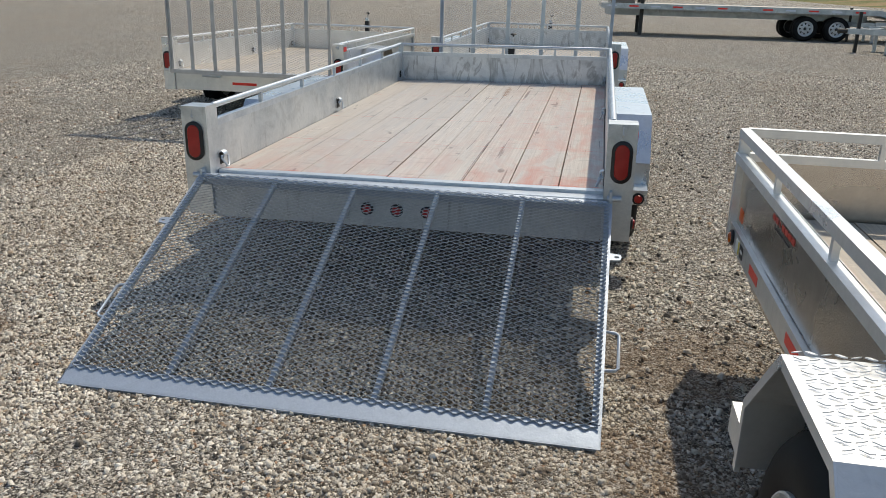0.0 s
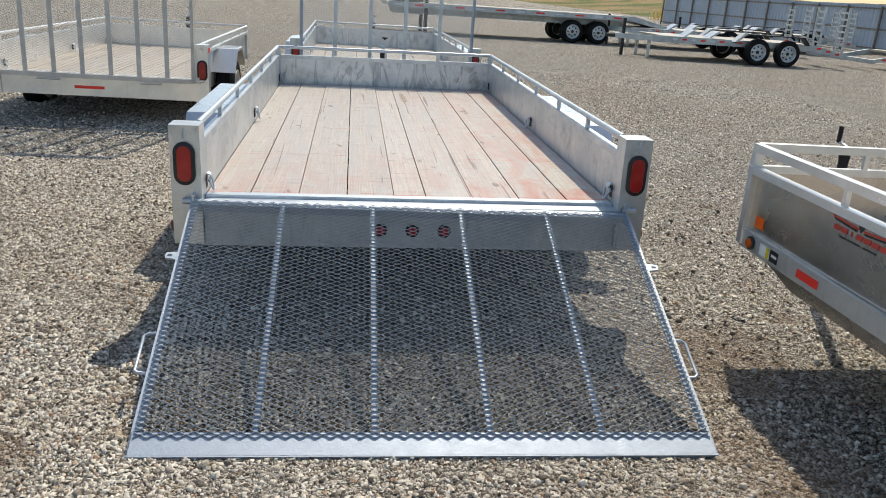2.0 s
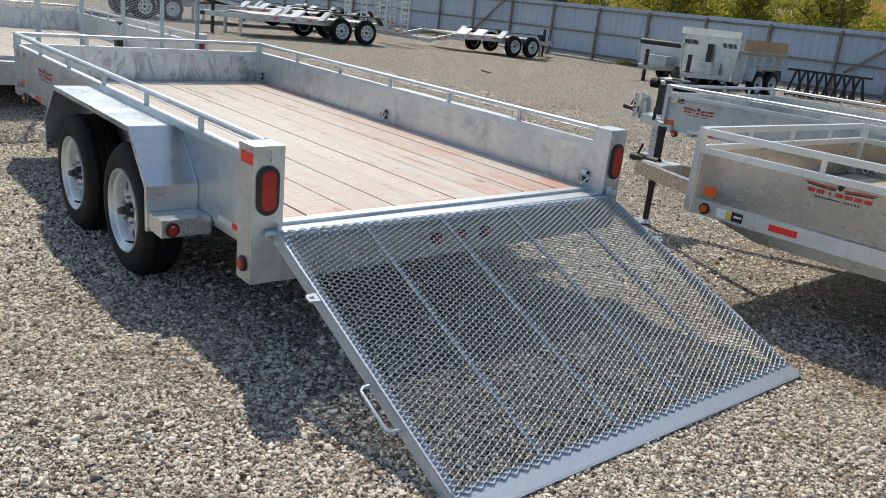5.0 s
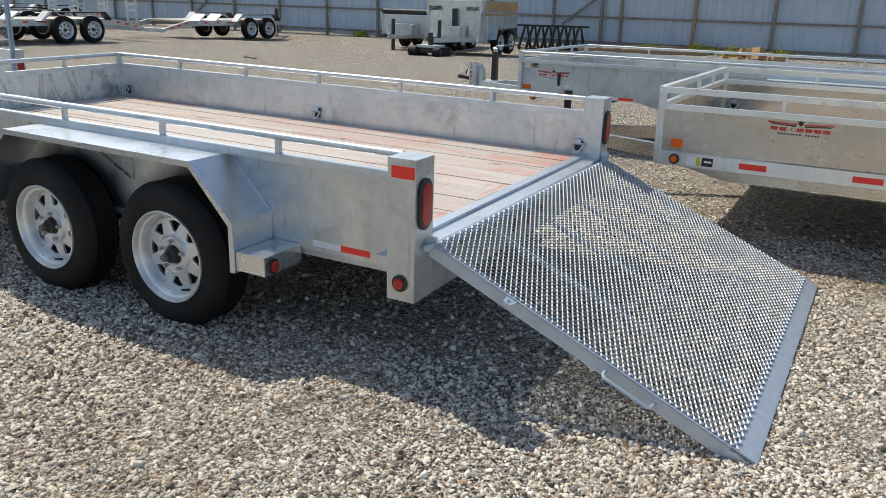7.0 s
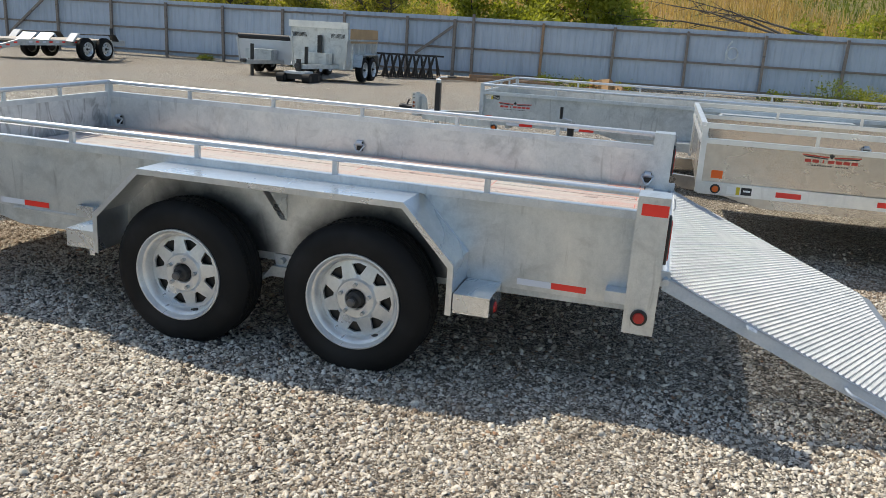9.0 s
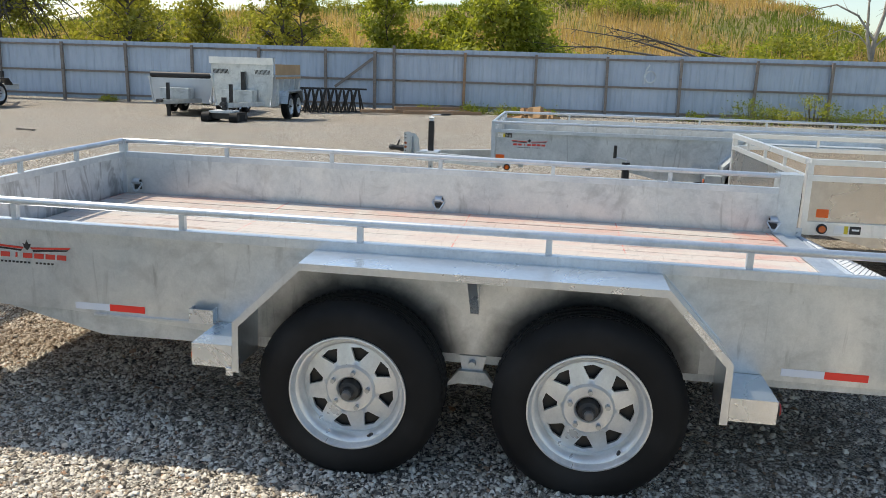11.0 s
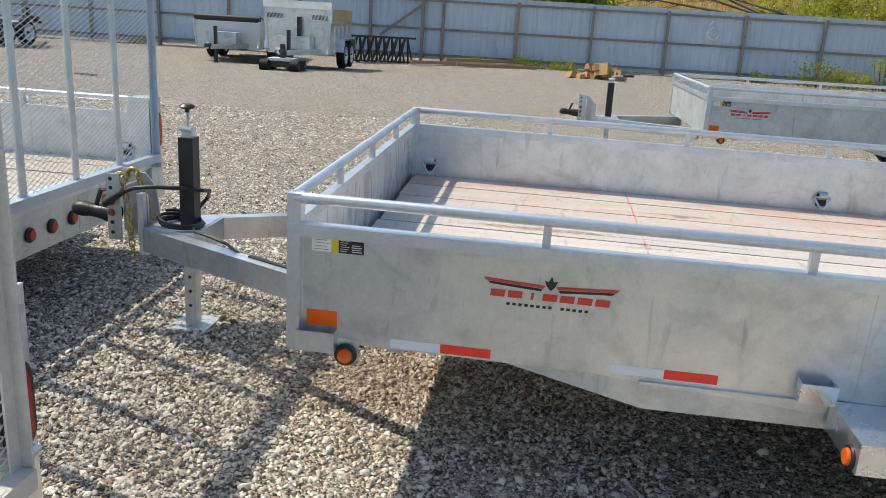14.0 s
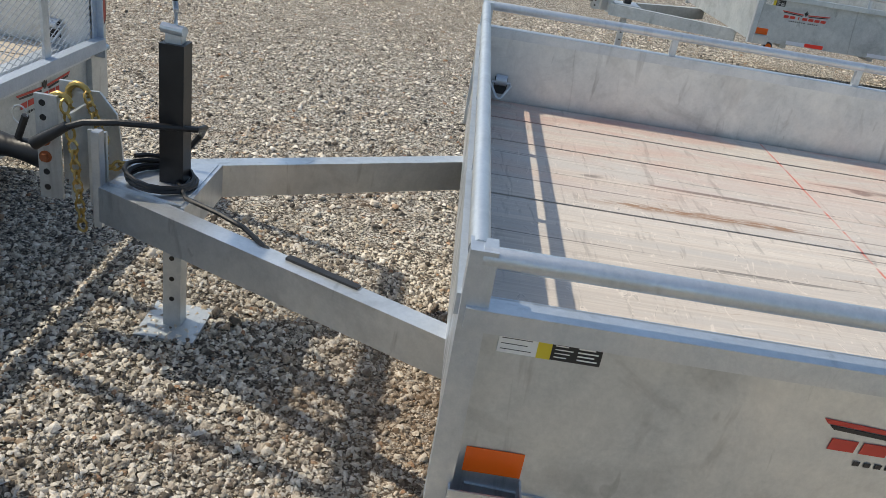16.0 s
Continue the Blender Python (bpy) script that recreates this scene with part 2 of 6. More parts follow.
def deck_wood(name, light, mid, grey, red=0.0):
    """Planed softwood planks: long grain, knots, weather-grey patches and red chalk marks across."""
    m, nt, b = mat(name)
    oi = nt.nodes.new("ShaderNodeObjectInfo")
    tc = nt.nodes.new("ShaderNodeTexCoord")
    off = nt.nodes.new("ShaderNodeVectorMath")
    off.operation = "SCALE"
    off.inputs[0].default_value = (13.1, 7.7, 3.3)
    nt.links.new(oi.outputs["Random"], off.inputs["Scale"])
    add = nt.nodes.new("ShaderNodeVectorMath")
    add.operation = "ADD"
    nt.links.new(tc.outputs["Object"], add.inputs[0])
    nt.links.new(off.outputs[0], add.inputs[1])
    def mapped(sc):
        mp = nt.nodes.new("ShaderNodeMapping")
        mp.inputs["Scale"].default_value = sc
        nt.links.new(add.outputs[0], mp.inputs["Vector"])
        return mp.outputs[0]
    grain = noise_tex(nt, mapped((75, 1.1, 30)), 1.7, 7, 0.7, 0.7)
    wide = noise_tex(nt, mapped((8, 0.45, 9)), 1.3, 5, 0.65, 0.8)
    brown = noise_tex(nt, mapped((16, 0.5, 9)), 1.1, 4, 0.6, 0.6)
    knot = noise_tex(nt, mapped((11, 5.5, 5)), 1.0, 1, 0.4, 0.3)
    scuff = noise_tex(nt, mapped((3.5, 26, 5)), 1.5, 3, 0.6, 0.8)
    c = mix(nt, ramp(nt, grain, [(0.40, (0.0,)), (0.58, (1.0,))]), mid, light)
    c = mix(nt, math_node(nt, "MULTIPLY", ramp(nt, wide, [(0.44, (0.0,)), (0.66, (1.0,))]), 0.8), c, grey)
    c = mix(nt, math_node(nt, "MULTIPLY", ramp(nt, brown, [(0.64, (0.0,)), (0.76, (1.0,))]), 0.55), c, [k * f for k, f in zip(mid, (0.62, 0.50, 0.40))])
    c = mix(nt, ramp(nt, knot, [(0.74, (0.0,)), (0.79, (0.85,))]), c, [k * 0.30 for k in mid])
    c = mix(nt, math_node(nt, "MULTIPLY", ramp(nt, scuff, [(0.59, (0.0,)), (0.68, (1.0,))]), 0.5), c, [k * 0.52 for k in mid])
    c = mix(nt, math_node(nt, "MULTIPLY", oi.outputs["Random"], 0.30), c, [k * 0.74 for k in mid])
    crack = noise_tex(nt, mapped((34, 0.8, 8)), 1.0, 3, 0.5, 0.5)
    c = mix(nt, math_node(nt, "MULTIPLY", ramp(nt, crack, [(0.66, (0.0,)), (0.69, (1.0,))]), 0.75), c, [k * 0.25 for k in mid])
    pale = noise_tex(nt, mapped((26, 2.2, 9)), 1.3, 5, 0.7, 1.0)
    c = mix(nt, math_node(nt, "MULTIPLY", ramp(nt, pale, [(0.60, (0.0,)), (0.70, (1.0,))]), 0.55), c, [min(1.0, k * 1.16) for k in light])
    tear = noise_tex(nt, mapped((9, 1.6, 9)), 2.2, 6, 0.75, 1.6)
    c = mix(nt, math_node(nt, "MULTIPLY", ramp(nt, tear, [(0.62, (0.0,)), (0.68, (1.0,))]), 0.7), c, [k * f for k, f in zip(mid, (0.62, 0.50, 0.40))])
    chat = noise_tex(nt, mapped((5, 17, 5)), 1.6, 2, 0.5, 2.2)
    c = mix(nt, math_node(nt, "MULTIPLY", ramp(nt, chat, [(0.635, (0.0,)), (0.66, (1.0,)), (0.69, (0.0,))]), 0.55), c, [min(1.0, k * 1.25) for k in light])
    c = mix(nt, math_node(nt, "MULTIPLY", ramp(nt, chat, [(0.685, (0.0,)), (0.70, (1.0,)), (0.72, (0.0,))]), 0.6), c, [k * 0.42 for k in mid])
    if red:
        sep = nt.nodes.new("ShaderNodeSeparateXYZ")
        nt.links.new(tc.outputs["Object"], sep.inputs[0])
        smudge = noise_tex(nt, coords(nt, "Object", (3.0, 1.2, 1)), 1.8, 5, 0.65, 0.8)
        edge = node(nt, "ShaderNodeMapRange", **{"From Min": 0.05, "From Max": 0.95})
        nt.links.new(sep.outputs[0], edge.inputs[0])
        rear = node(nt, "ShaderNodeMapRange", **{"From Min": 1.6, "From Max": 0.1})
        nt.links.new(sep.outputs[1], rear.inputs[0])
        pow_ = math_node(nt, "MULTIPLY", math_node(nt, "ADD", math_node(nt, "MULTIPLY", edge.outputs[0], 0.75), math_node(nt, "MULTIPLY", rear.outputs[0], 0.45)), ramp(nt, smudge, [(0.40, (0.0,)), (0.72, (1.0,))]))
        c = mix(nt, math_node(nt, "MULTIPLY", pow_, 0.85 * red), c, (0.56, 0.17, 0.10))
        wob = math_node(nt, "MULTIPLY", noise_tex(nt, coords(nt, "Object", (2, 2, 2)), 1.2, 2), 0.02)
        yy = math_node(nt, "ADD", sep.outputs[1], wob)
        brk = noise_tex(nt, coords(nt), 9, 3)
        # a long torn strip of grain on one board
        torn = noise_tex(nt, coords(nt, "Object", (28, 5, 5)), 1.6, 6, 0.75, 1.2)
        across = math_node(nt, "ABSOLUTE", math_node(nt, "SUBTRACT", math_node(nt, "ADD", sep.outputs[0], math_node(nt, "MULTIPLY", sep.outputs[1], 0.02)), 0.205))
        along = math_node(nt, "ABSOLUTE", math_node(nt, "SUBTRACT", sep.outputs[1], 3.46))
        wide_m = node(nt, "ShaderNodeMapRange", **{"From Min": 0.034, "From Max": 0.008})
        nt.links.new(across, wide_m.inputs[0])
        long_m = node(nt, "ShaderNodeMapRange", **{"From Min": 0.40, "From Max": 0.22})
        nt.links.new(along, long_m.inputs[0])
        inside = math_node(nt, "MULTIPLY", wide_m.outputs[0], long_m.outputs[0])
        c = mix(nt, math_node(nt, "MULTIPLY", inside, ramp(nt, torn, [(0.42, (0.0,)), (0.52, (0.95,))])), c, (0.30, 0.165, 0.085))
        c = mix(nt, math_node(nt, "MULTIPLY", inside, ramp(nt, torn, [(0.34, (0.8,)), (0.40, (0.0,))])), c, (0.78, 0.70, 0.58))
        for y0 in (1.03, 1.90, 3.05, 4.14, 0.17):
            d = math_node(nt, "ABSOLUTE", math_node(nt, "SUBTRACT", yy, y0 + 0.01))
            line = math_node(nt, "MULTIPLY", math_node(nt, "LESS_THAN", d, 0.0035), ramp(nt, brk, [(0.40, (0.0,)), (0.56, (0.8,))]))
            c = mix(nt, line, c, (0.62, 0.09, 0.05))
    nt.links.new(c, b.inputs["Base Color"])
    b.inputs["Roughness"].default_value = 0.44
    bump(nt, b, math_node(nt, "SUBTRACT", grain, math_node(nt, "MULTIPLY", crack, 0.6)), 0.35, 0.004)
    return m


DECK = deck_wood("softwood_deck", (0.66, 0.60, 0.53), (0.53, 0.467, 0.41), (0.54, 0.52, 0.495), 1.0)
DECK_OLD = deck_wood("pale_softwood_deck", (0.62, 0.535, 0.42), (0.50, 0.42, 0.325), (0.46, 0.425, 0.375))
FENCE_WOOD = deck_wood("weathered_fence_timber", (0.26, 0.21, 0.175), (0.17, 0.14, 0.12), (0.25, 0.23, 0.215))
FENCE_NEW = deck_wood("newer_brown_timber", (0.36, 0.22, 0.12), (0.26, 0.15, 0.08), (0.26, 0.19, 0.14))


def fence_sheet():
    m, nt, b = mat("blue_grey_painted_steel")
    v = coords(nt)
    big = noise_tex(nt, v, 0.7, 5, 0.6, 0.5)
    streak = noise_tex(nt, coords(nt, "Object", (6, 6, 0.5)), 1.6, 4, 0.6, 0.6)
    c = mix(nt, ramp(nt, big, [(0.3, (0.0,)), (0.7, (1.0,))]), (0.38, 0.45, 0.545), (0.46, 0.53, 0.62))
    c = mix(nt, math_node(nt, "MULTIPLY", ramp(nt, streak, [(0.5, (0.0,)), (0.75, (1.0,))]), 0.4), c, (0.22, 0.26, 0.31))
    nt.links.new(c, b.inputs["Base Color"])
    b.inputs["Roughness"].default_value = 0.55
    return m


FENCE_BLUE = fence_sheet()


def gravel(name, island=False):
    """Crushed limestone: every stone its own tone, dusty and damp-dark patches over metres."""
    m, nt, b = mat(name)
    v = world_coords(nt)
    patch = noise_tex(nt, v, 0.35, 4, 0.6, 0.4)
    mid_ = noise_tex(nt, v, 1.7, 5, 0.65, 0.5)
    if island:
        g = nt.nodes.new("ShaderNodeNewGeometry")
        rnd = g.outputs["Random Per Island"]
    else:
        # crushed pieces of two sizes with crooked outlines
        wv = node(nt, "ShaderNodeTexNoise", Scale=55.0, Detail=2.0)
        nt.links.new(v, wv.inputs["Vector"])
        warp = nt.nodes.new("ShaderNodeVectorMath")
        warp.operation = "MULTIPLY_ADD"
        warp.inputs[1].default_value = (0.016, 0.016, 0.016)
        nt.links.new(wv.outputs["Color"], warp.inputs[0])
        nt.links.new(v, warp.inputs[2])
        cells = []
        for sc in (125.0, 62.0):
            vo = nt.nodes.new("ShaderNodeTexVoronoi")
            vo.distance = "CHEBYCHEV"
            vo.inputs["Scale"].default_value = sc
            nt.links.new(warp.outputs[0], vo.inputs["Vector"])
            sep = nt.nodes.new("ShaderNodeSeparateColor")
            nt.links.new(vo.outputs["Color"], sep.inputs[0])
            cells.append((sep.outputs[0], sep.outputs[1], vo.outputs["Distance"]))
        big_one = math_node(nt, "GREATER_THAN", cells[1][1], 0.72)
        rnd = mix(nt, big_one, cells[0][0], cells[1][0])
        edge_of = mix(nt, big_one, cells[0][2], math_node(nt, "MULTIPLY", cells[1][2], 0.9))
        relief = mix(nt, big_one, math_node(nt, "SUBTRACT", math_node(nt, "MULTIPLY", cells[0][1], 0.5), cells[0][2]), math_node(nt, "SUBTRACT", 1.15, cells[1][2]))
    if island:
        c = ramp(nt, rnd, [(0.0, (0.04, 0.038, 0.036)), (0.14, (0.15, 0.135, 0.12)), (0.32, (0.47, 0.42, 0.35)), (0.55, (0.81, 0.74, 0.63)), (0.85, (0.98, 0.93, 0.835)), (0.965, (0.50, 0.41, 0.30)), (1.0, (0.36, 0.20, 0.12))])
    else:
        c = ramp(nt, rnd, [(0.0, (0.08, 0.075, 0.07)), (0.16, (0.32, 0.29, 0.24)), (0.45, (0.64, 0.59, 0.505)), (0.80, (0.88, 0.84, 0.75)), (0.96, (0.54, 0.44, 0.32)), (1.0, (0.42, 0.23, 0.13))])
        # shade in the gaps between the pieces is painted near black
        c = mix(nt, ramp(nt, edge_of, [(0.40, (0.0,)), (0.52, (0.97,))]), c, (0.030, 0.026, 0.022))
    c = mix(nt, math_node(nt, "MULTIPLY", ramp(nt, patch, [(0.42, (0.0,)), (0.66, (1.0,))]), 0.30), c, (0.40, 0.315, 0.225))
    c = mix(nt, math_node(nt, "MULTIPLY", ramp(nt, mid_, [(0.50, (0.0,)), (0.70, (1.0,))]), 0.30), c, (0.22, 0.195, 0.16))
    dirt = noise_tex(nt, v, 2.8, 4, 0.7, 0.8)
    c = mix(nt, math_node(nt, "MULTIPLY", ramp(nt, dirt, [(0.58, (0.0,)), (0.72, (1.0,))]), 0.45), c, (0.30, 0.19, 0.115))
    if not island:
        spec = noise_tex(nt, v, 11.0, 5, 0.75)
        c = mix(nt, 0.55, c, ramp(nt, spec, [(0.30, (0.12,)), (0.70, (0.88,))]), "OVERLAY")
        streak = noise_tex(nt, world_coords(nt, (0.25, 1.0, 1.0)), 0.8, 5, 0.65, 0.3)
        c = mix(nt, math_node(nt, "MULTIPLY", ramp(nt, streak, [(0.52, (0.0,)), (0.68, (1.0,))]), 0.14), c, (0.26, 0.23, 0.19))
    sepw = nt.nodes.new("ShaderNodeSeparateXYZ")
    nt.links.new(v, sepw.inputs[0])
    for sx, sy_, rad in ((-0.25, 4.15, 0.60), (1.30, -0.45, 0.55), (1.25, -1.35, 0.45), (-1.75, -1.05, 0.35)):
        ex, ey = math_node(nt, "SUBTRACT", sepw.outputs[0], sx), math_node(nt, "SUBTRACT", sepw.outputs[1], sy_)
        dd = math_node(nt, "SQRT", math_node(nt, "ADD", math_node(nt, "MULTIPLY", ex, ex), math_node(nt, "MULTIPLY", ey, ey)))
        dd = math_node(nt, "ADD", dd, math_node(nt, "MULTIPLY", math_node(nt, "SUBTRACT", dirt, 0.5), 1.6))
        earth = node(nt, "ShaderNodeMapRange", **{"From Min": rad, "From Max": rad * 0.35, "To Max": 0.45})
        nt.links.new(dd, earth.inputs[0])
        c = mix(nt, earth.outputs[0], c, (0.21, 0.13, 0.075))
    if not island:
        clod = noise_tex(nt, v, 24, 4, 0.7, 0.8)
        c = mix(nt, math_node(nt, "MULTIPLY", ramp(nt, clod, [(0.56, (0.0,)), (0.68, (1.0,))]), 0.45), c, (0.15, 0.13, 0.11))
        c = mix(nt, math_node(nt, "MULTIPLY", ramp(nt, clod, [(0.34, (1.0,)), (0.44, (0.0,))]), 0.4), c, (0.80, 0.76, 0.69))
        relief = math_node(nt, "ADD", relief, math_node(nt, "MULTIPLY", clod, 3.0))
    fine = noise_tex(nt, v, 260, 3)
    c = mix(nt, 0.3, c, ramp(nt, fine, [(0.25, (0.2,)), (0.75, (0.85,))]), "OVERLAY")
    nt.links.new(c, b.inputs["Base Color"])
    b.inputs["Roughness"].default_value = 0.9
    b.inputs["Specular IOR Level"].default_value = 0.25
    if island:
        chip = noise_tex(nt, v, 95, 3, 0.6)
        c2 = mix(nt, 0.35, c, ramp(nt, chip, [(0.30, (0.15,)), (0.70, (0.90,))]), "OVERLAY")
        nt.links.new(c2, b.inputs["Base Color"])
        bump(nt, b, math_node(nt, "ADD", fine, math_node(nt, "MULTIPLY", chip, 2.0)), 0.6, 0.004)
    else:
        bump(nt, b, relief, 1.0, 0.012)
    return m


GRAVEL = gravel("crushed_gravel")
STONES = gravel("gravel_stones", True)


def leafy(name, a, b_, c_):
    m, nt, b = mat(name)
    g = nt.nodes.new("ShaderNodeNewGeometry")
    n = noise_tex(nt, world_coords(nt), 0.5, 3)
    col = ramp(nt, g.outputs["Random Per Island"], [(0.0, a), (0.5, b_), (1.0, c_)])
    col = mix(nt, math_node(nt, "MULTIPLY", n, 0.5), col, a)
    nt.links.new(col, b.inputs["Base Color"])
    b.inputs["Roughness"].default_value = 0.6
    b.inputs["Transmission Weight"].default_value = 0.0
    tr = node(nt, "ShaderNodeBsdfTranslucent")
    nt.links.new(mix(nt, 1.0, col, (1.0, 1.0, 0.55), "MULTIPLY"), tr.inputs["Color"])
    ms = nt.nodes.new("ShaderNodeMixShader")
    ms.inputs[0].default_value = 0.6
    nt.links.new(b.outputs[0], ms.inputs[1])
    nt.links.new(tr.outputs[0], ms.inputs[2])
    nt.links.new(ms.outputs[0], nt.nodes["Material Output"].inputs[0])
    return m


LEAF = leafy("spring_leaves", (0.22, 0.25, 0.03), (0.35, 0.38, 0.06), (0.48, 0.48, 0.11))
LEAF_DARK = leafy("dark_leaves", (0.12, 0.16, 0.025), (0.22, 0.27, 0.04), (0.34, 0.38, 0.07))
LEAF_OLIVE = leafy("olive_scrub_leaves", (0.25, 0.25, 0.045), (0.37, 0.36, 0.07), (0.48, 0.45, 0.11))
REED = leafy("dry_reeds", (0.44, 0.29, 0.12), (0.60, 0.43, 0.21), (0.72, 0.55, 0.31))
GRASS = leafy("rank_green_grass", (0.11, 0.15, 0.03), (0.19, 0.24, 0.045), (0.28, 0.31, 0.07))


def hill_mat():
    m, nt, b = mat("rough_grass_bank")
    v = world_coords(nt)
    n1 = noise_tex(nt, v, 0.09, 5, 0.65, 0.6)
    n2 = noise_tex(nt, v, 1.4, 5, 0.7)
    c = mix(nt, ramp(nt, n1, [(0.42, (0.0,)), (0.58, (1.0,))]), (0.34, 0.23, 0.10), (0.12, 0.15, 0.03))
    c = mix(nt, 0.5, c, ramp(nt, n2, [(0.3, (0.15,)), (0.7, (0.8,))]), "OVERLAY")
    nt.links.new(c, b.inputs["Base Color"])
    b.inputs["Roughness"].default_value = 0.95
    bump(nt, b, n2, 1.0, 0.4)
    return m


BANK = hill_mat()


# ---- mesh helpers ----
def part(name, bm, material, parent=None, label="", m=None, smooth=False, bevel=0.0):
    """Link a bmesh (or a finished mesh) as one mesh object, under a thing or a part."""
    if isinstance(bm, bmesh.types.BMesh):
        if bevel:
            bmesh.ops.bevel(bm, geom=[e for e in bm.edges if len(e.link_faces) == 2 and e.calc_face_angle(0) > 0.5], offset=bevel, segments=2, affect="EDGES", profile=0.6, clamp_overlap=True)
        bmesh.ops.recalc_face_normals(bm, faces=bm.faces)
        me = bpy.data.meshes.new(name)
        bm.to_mesh(me)
        bm.free()
        me.materials.append(material)
        if smooth:
            for p in me.polygons:
                p.use_smooth = True
            me.set_sharp_from_angle(angle=radians(38))
    else:
        me = bm
    ob = new(name, me)
    if parent:
        ob.parent = parent
    if m is not None:
        ob.matrix_basis = m
    if label:
        tagged(ob, label)
    return ob


def thing(name, m, label, category, group=""):
    ob = new(name)
    ob.empty_display_size = 0.2
    ob.matrix_world = m
    return tagged(ob, label, category, group)


def B():
    return bmesh.new()


def box(bm, x0, x1, y0, y1, z0, z1):
    vs = [bm.verts.new((x, y, z)) for x in (x0, x1) for y in (y0, y1) for z in (z0, z1)]
    for f in ((0, 1, 3, 2), (4, 6, 7, 5), (0, 4, 5, 1), (2, 3, 7, 6), (0, 2, 6, 4), (1, 5, 7, 3)):
        bm.faces.new([vs[i] for i in f])
    return bm


def boxed(x0, x1, y0, y1, z0, z1):
    return box(B(), x0, x1, y0, y1, z0, z1)


def extrude(bm, pts, vec):
    """A prism: the polygon pts swept along vec."""
    vec = Vector(vec)
    a = [bm.verts.new(p) for p in pts]
    b = [bm.verts.new(Vector(p) + vec) for p in pts]
    bm.faces.new(a)
    bm.faces.new(list(reversed(b)))
    n = len(a)
    for i in range(n):
        bm.faces.new((a[i], a[(i + 1) % n], b[(i + 1) % n], b[i]))
    return bm


def frame_of(d, up=Vector((0, 0, 1))):
    d = d.normalized()
    if abs(d.dot(up)) > 0.98:
        up = Vector((0, 1, 0))
    s = d.cross(up).normalized()
    return s, s.cross(d).normalized()


def cyl(bm, p0, p1, r, n=12, r1=None, caps=True, w=None, h=None):
    """A round bar from p0 to p1, or with w and h a square one."""
    p0, p1 = Vector(p0), Vector(p1)
    s, u = frame_of(p1 - p0)
    if w:
        ring = [(-w / 2, -h / 2), (w / 2, -h / 2), (w / 2, h / 2), (-w / 2, h / 2)]
        rings = [[bm.verts.new(p + s * a + u * b) for a, b in ring] for p in (p0, p1)]
        n = 4
    else:
        rings = [[bm.verts.new(p + (s * math.cos(k * math.tau / n) + u * math.sin(k * math.tau / n)) * q) for k in range(n)] for p, q in ((p0, r), (p1, r if r1 is None else r1))]
    for k in range(n):
        bm.faces.new((rings[0][k], rings[0][(k + 1) % n], rings[1][(k + 1) % n], rings[1][k]))
    if caps:
        bm.faces.new(list(reversed(rings[0])))
        bm.faces.new(rings[1])
    return bm


def bar(p0, p1, w, h):
    return cyl(B(), p0, p1, 0, w=w, h=h)


def rod(p0, p1, r, n=12):
    return cyl(B(), p0, p1, r, n)


def tube(bm, pts, r, n=8, closed=False):
    """A bent round bar through pts."""
    pts = [Vector(p) for p in pts]
    rings = []
    for i, p in enumerate(pts):
        a = pts[i - 1] if (i or closed) else p
        c = pts[(i + 1) % len(pts)] if (i < len(pts) - 1 or closed) else p
        s, u = frame_of(c - a)
        rings.append([bm.verts.new(p + (s * math.cos(k * math.tau / n) + u * math.sin(k * math.tau / n)) * r) for k in range(n)])
    m = len(rings)
    for i in range(m if closed else m - 1):
        q, w = rings[i], rings[(i + 1) % m]
        for k in range(n):
            bm.faces.new((q[k], q[(k + 1) % n], w[(k + 1) % n], w[k]))
    if not closed:
        bm.faces.new(list(reversed(rings[0])))
        bm.faces.new(rings[-1])
    return bm


def revolve(bm, profile, n=48, axis="x"):
    """Turn a profile of (radius, along) round the x axis."""
    rings = []
    for r, a in profile:
        rings.append([bm.verts.new((a, r * math.cos(k * math.tau / n), r * math.sin(k * math.tau / n))) for k in range(n)])
    for i in range(len(rings) - 1):
        for k in range(n):
            bm.faces.new((rings[i][k], rings[i][(k + 1) % n], rings[i + 1][(k + 1) % n], rings[i + 1][k]))
    return bm


def fold(path, depth, t):
    """A sheet of thickness t bent along path (y, z pairs), swept from x = 0 to depth."""
    n = len(path)
    off = []
    for i in range(n):
        a = Vector(path[max(i - 1, 0)])
        b = Vector(path[min(i + 1, n - 1)])
        d = (b - a).normalized()
        off.append((path[i][0] + d.y * t, path[i][1] - d.x * t))
    poly = [(0, y, z) for y, z in path] + [(0, y, z) for y, z in reversed(off)]
    bm = B()
    a = [bm.verts.new(p) for p in poly]
    b = [bm.verts.new((depth, p[1], p[2])) for p in poly]
    k = len(poly)
    for i in range(k):
        bm.faces.new((a[i], a[(i + 1) % k], b[(i + 1) % k], b[i]))
    for i in range(n - 1):
        bm.faces.new((a[i], a[k - 1 - i], a[k - 2 - i], a[i + 1]))
        bm.faces.new((b[i], b[i + 1], b[k - 2 - i], b[k - 1 - i]))
    return bm


def raw_mesh(name, verts, faces, material):
    me = bpy.data.meshes.new(name)
    me.from_pydata(verts, [], faces)
    me.materials.append(material)
    me.update()
    return me


MIRROR = Matrix.Diagonal((-1, 1, 1, 1))


def flip(bm):
    bmesh.ops.transform(bm, matrix=MIRROR, verts=bm.verts)
    bmesh.ops.reverse_faces(bm, faces=bm.faces)
    return bm


def smooth_step(a, b, v):
    u = min(1.0, max(0.0, (v - a) / (b - a)))
    return u * u * (3 - 2 * u)


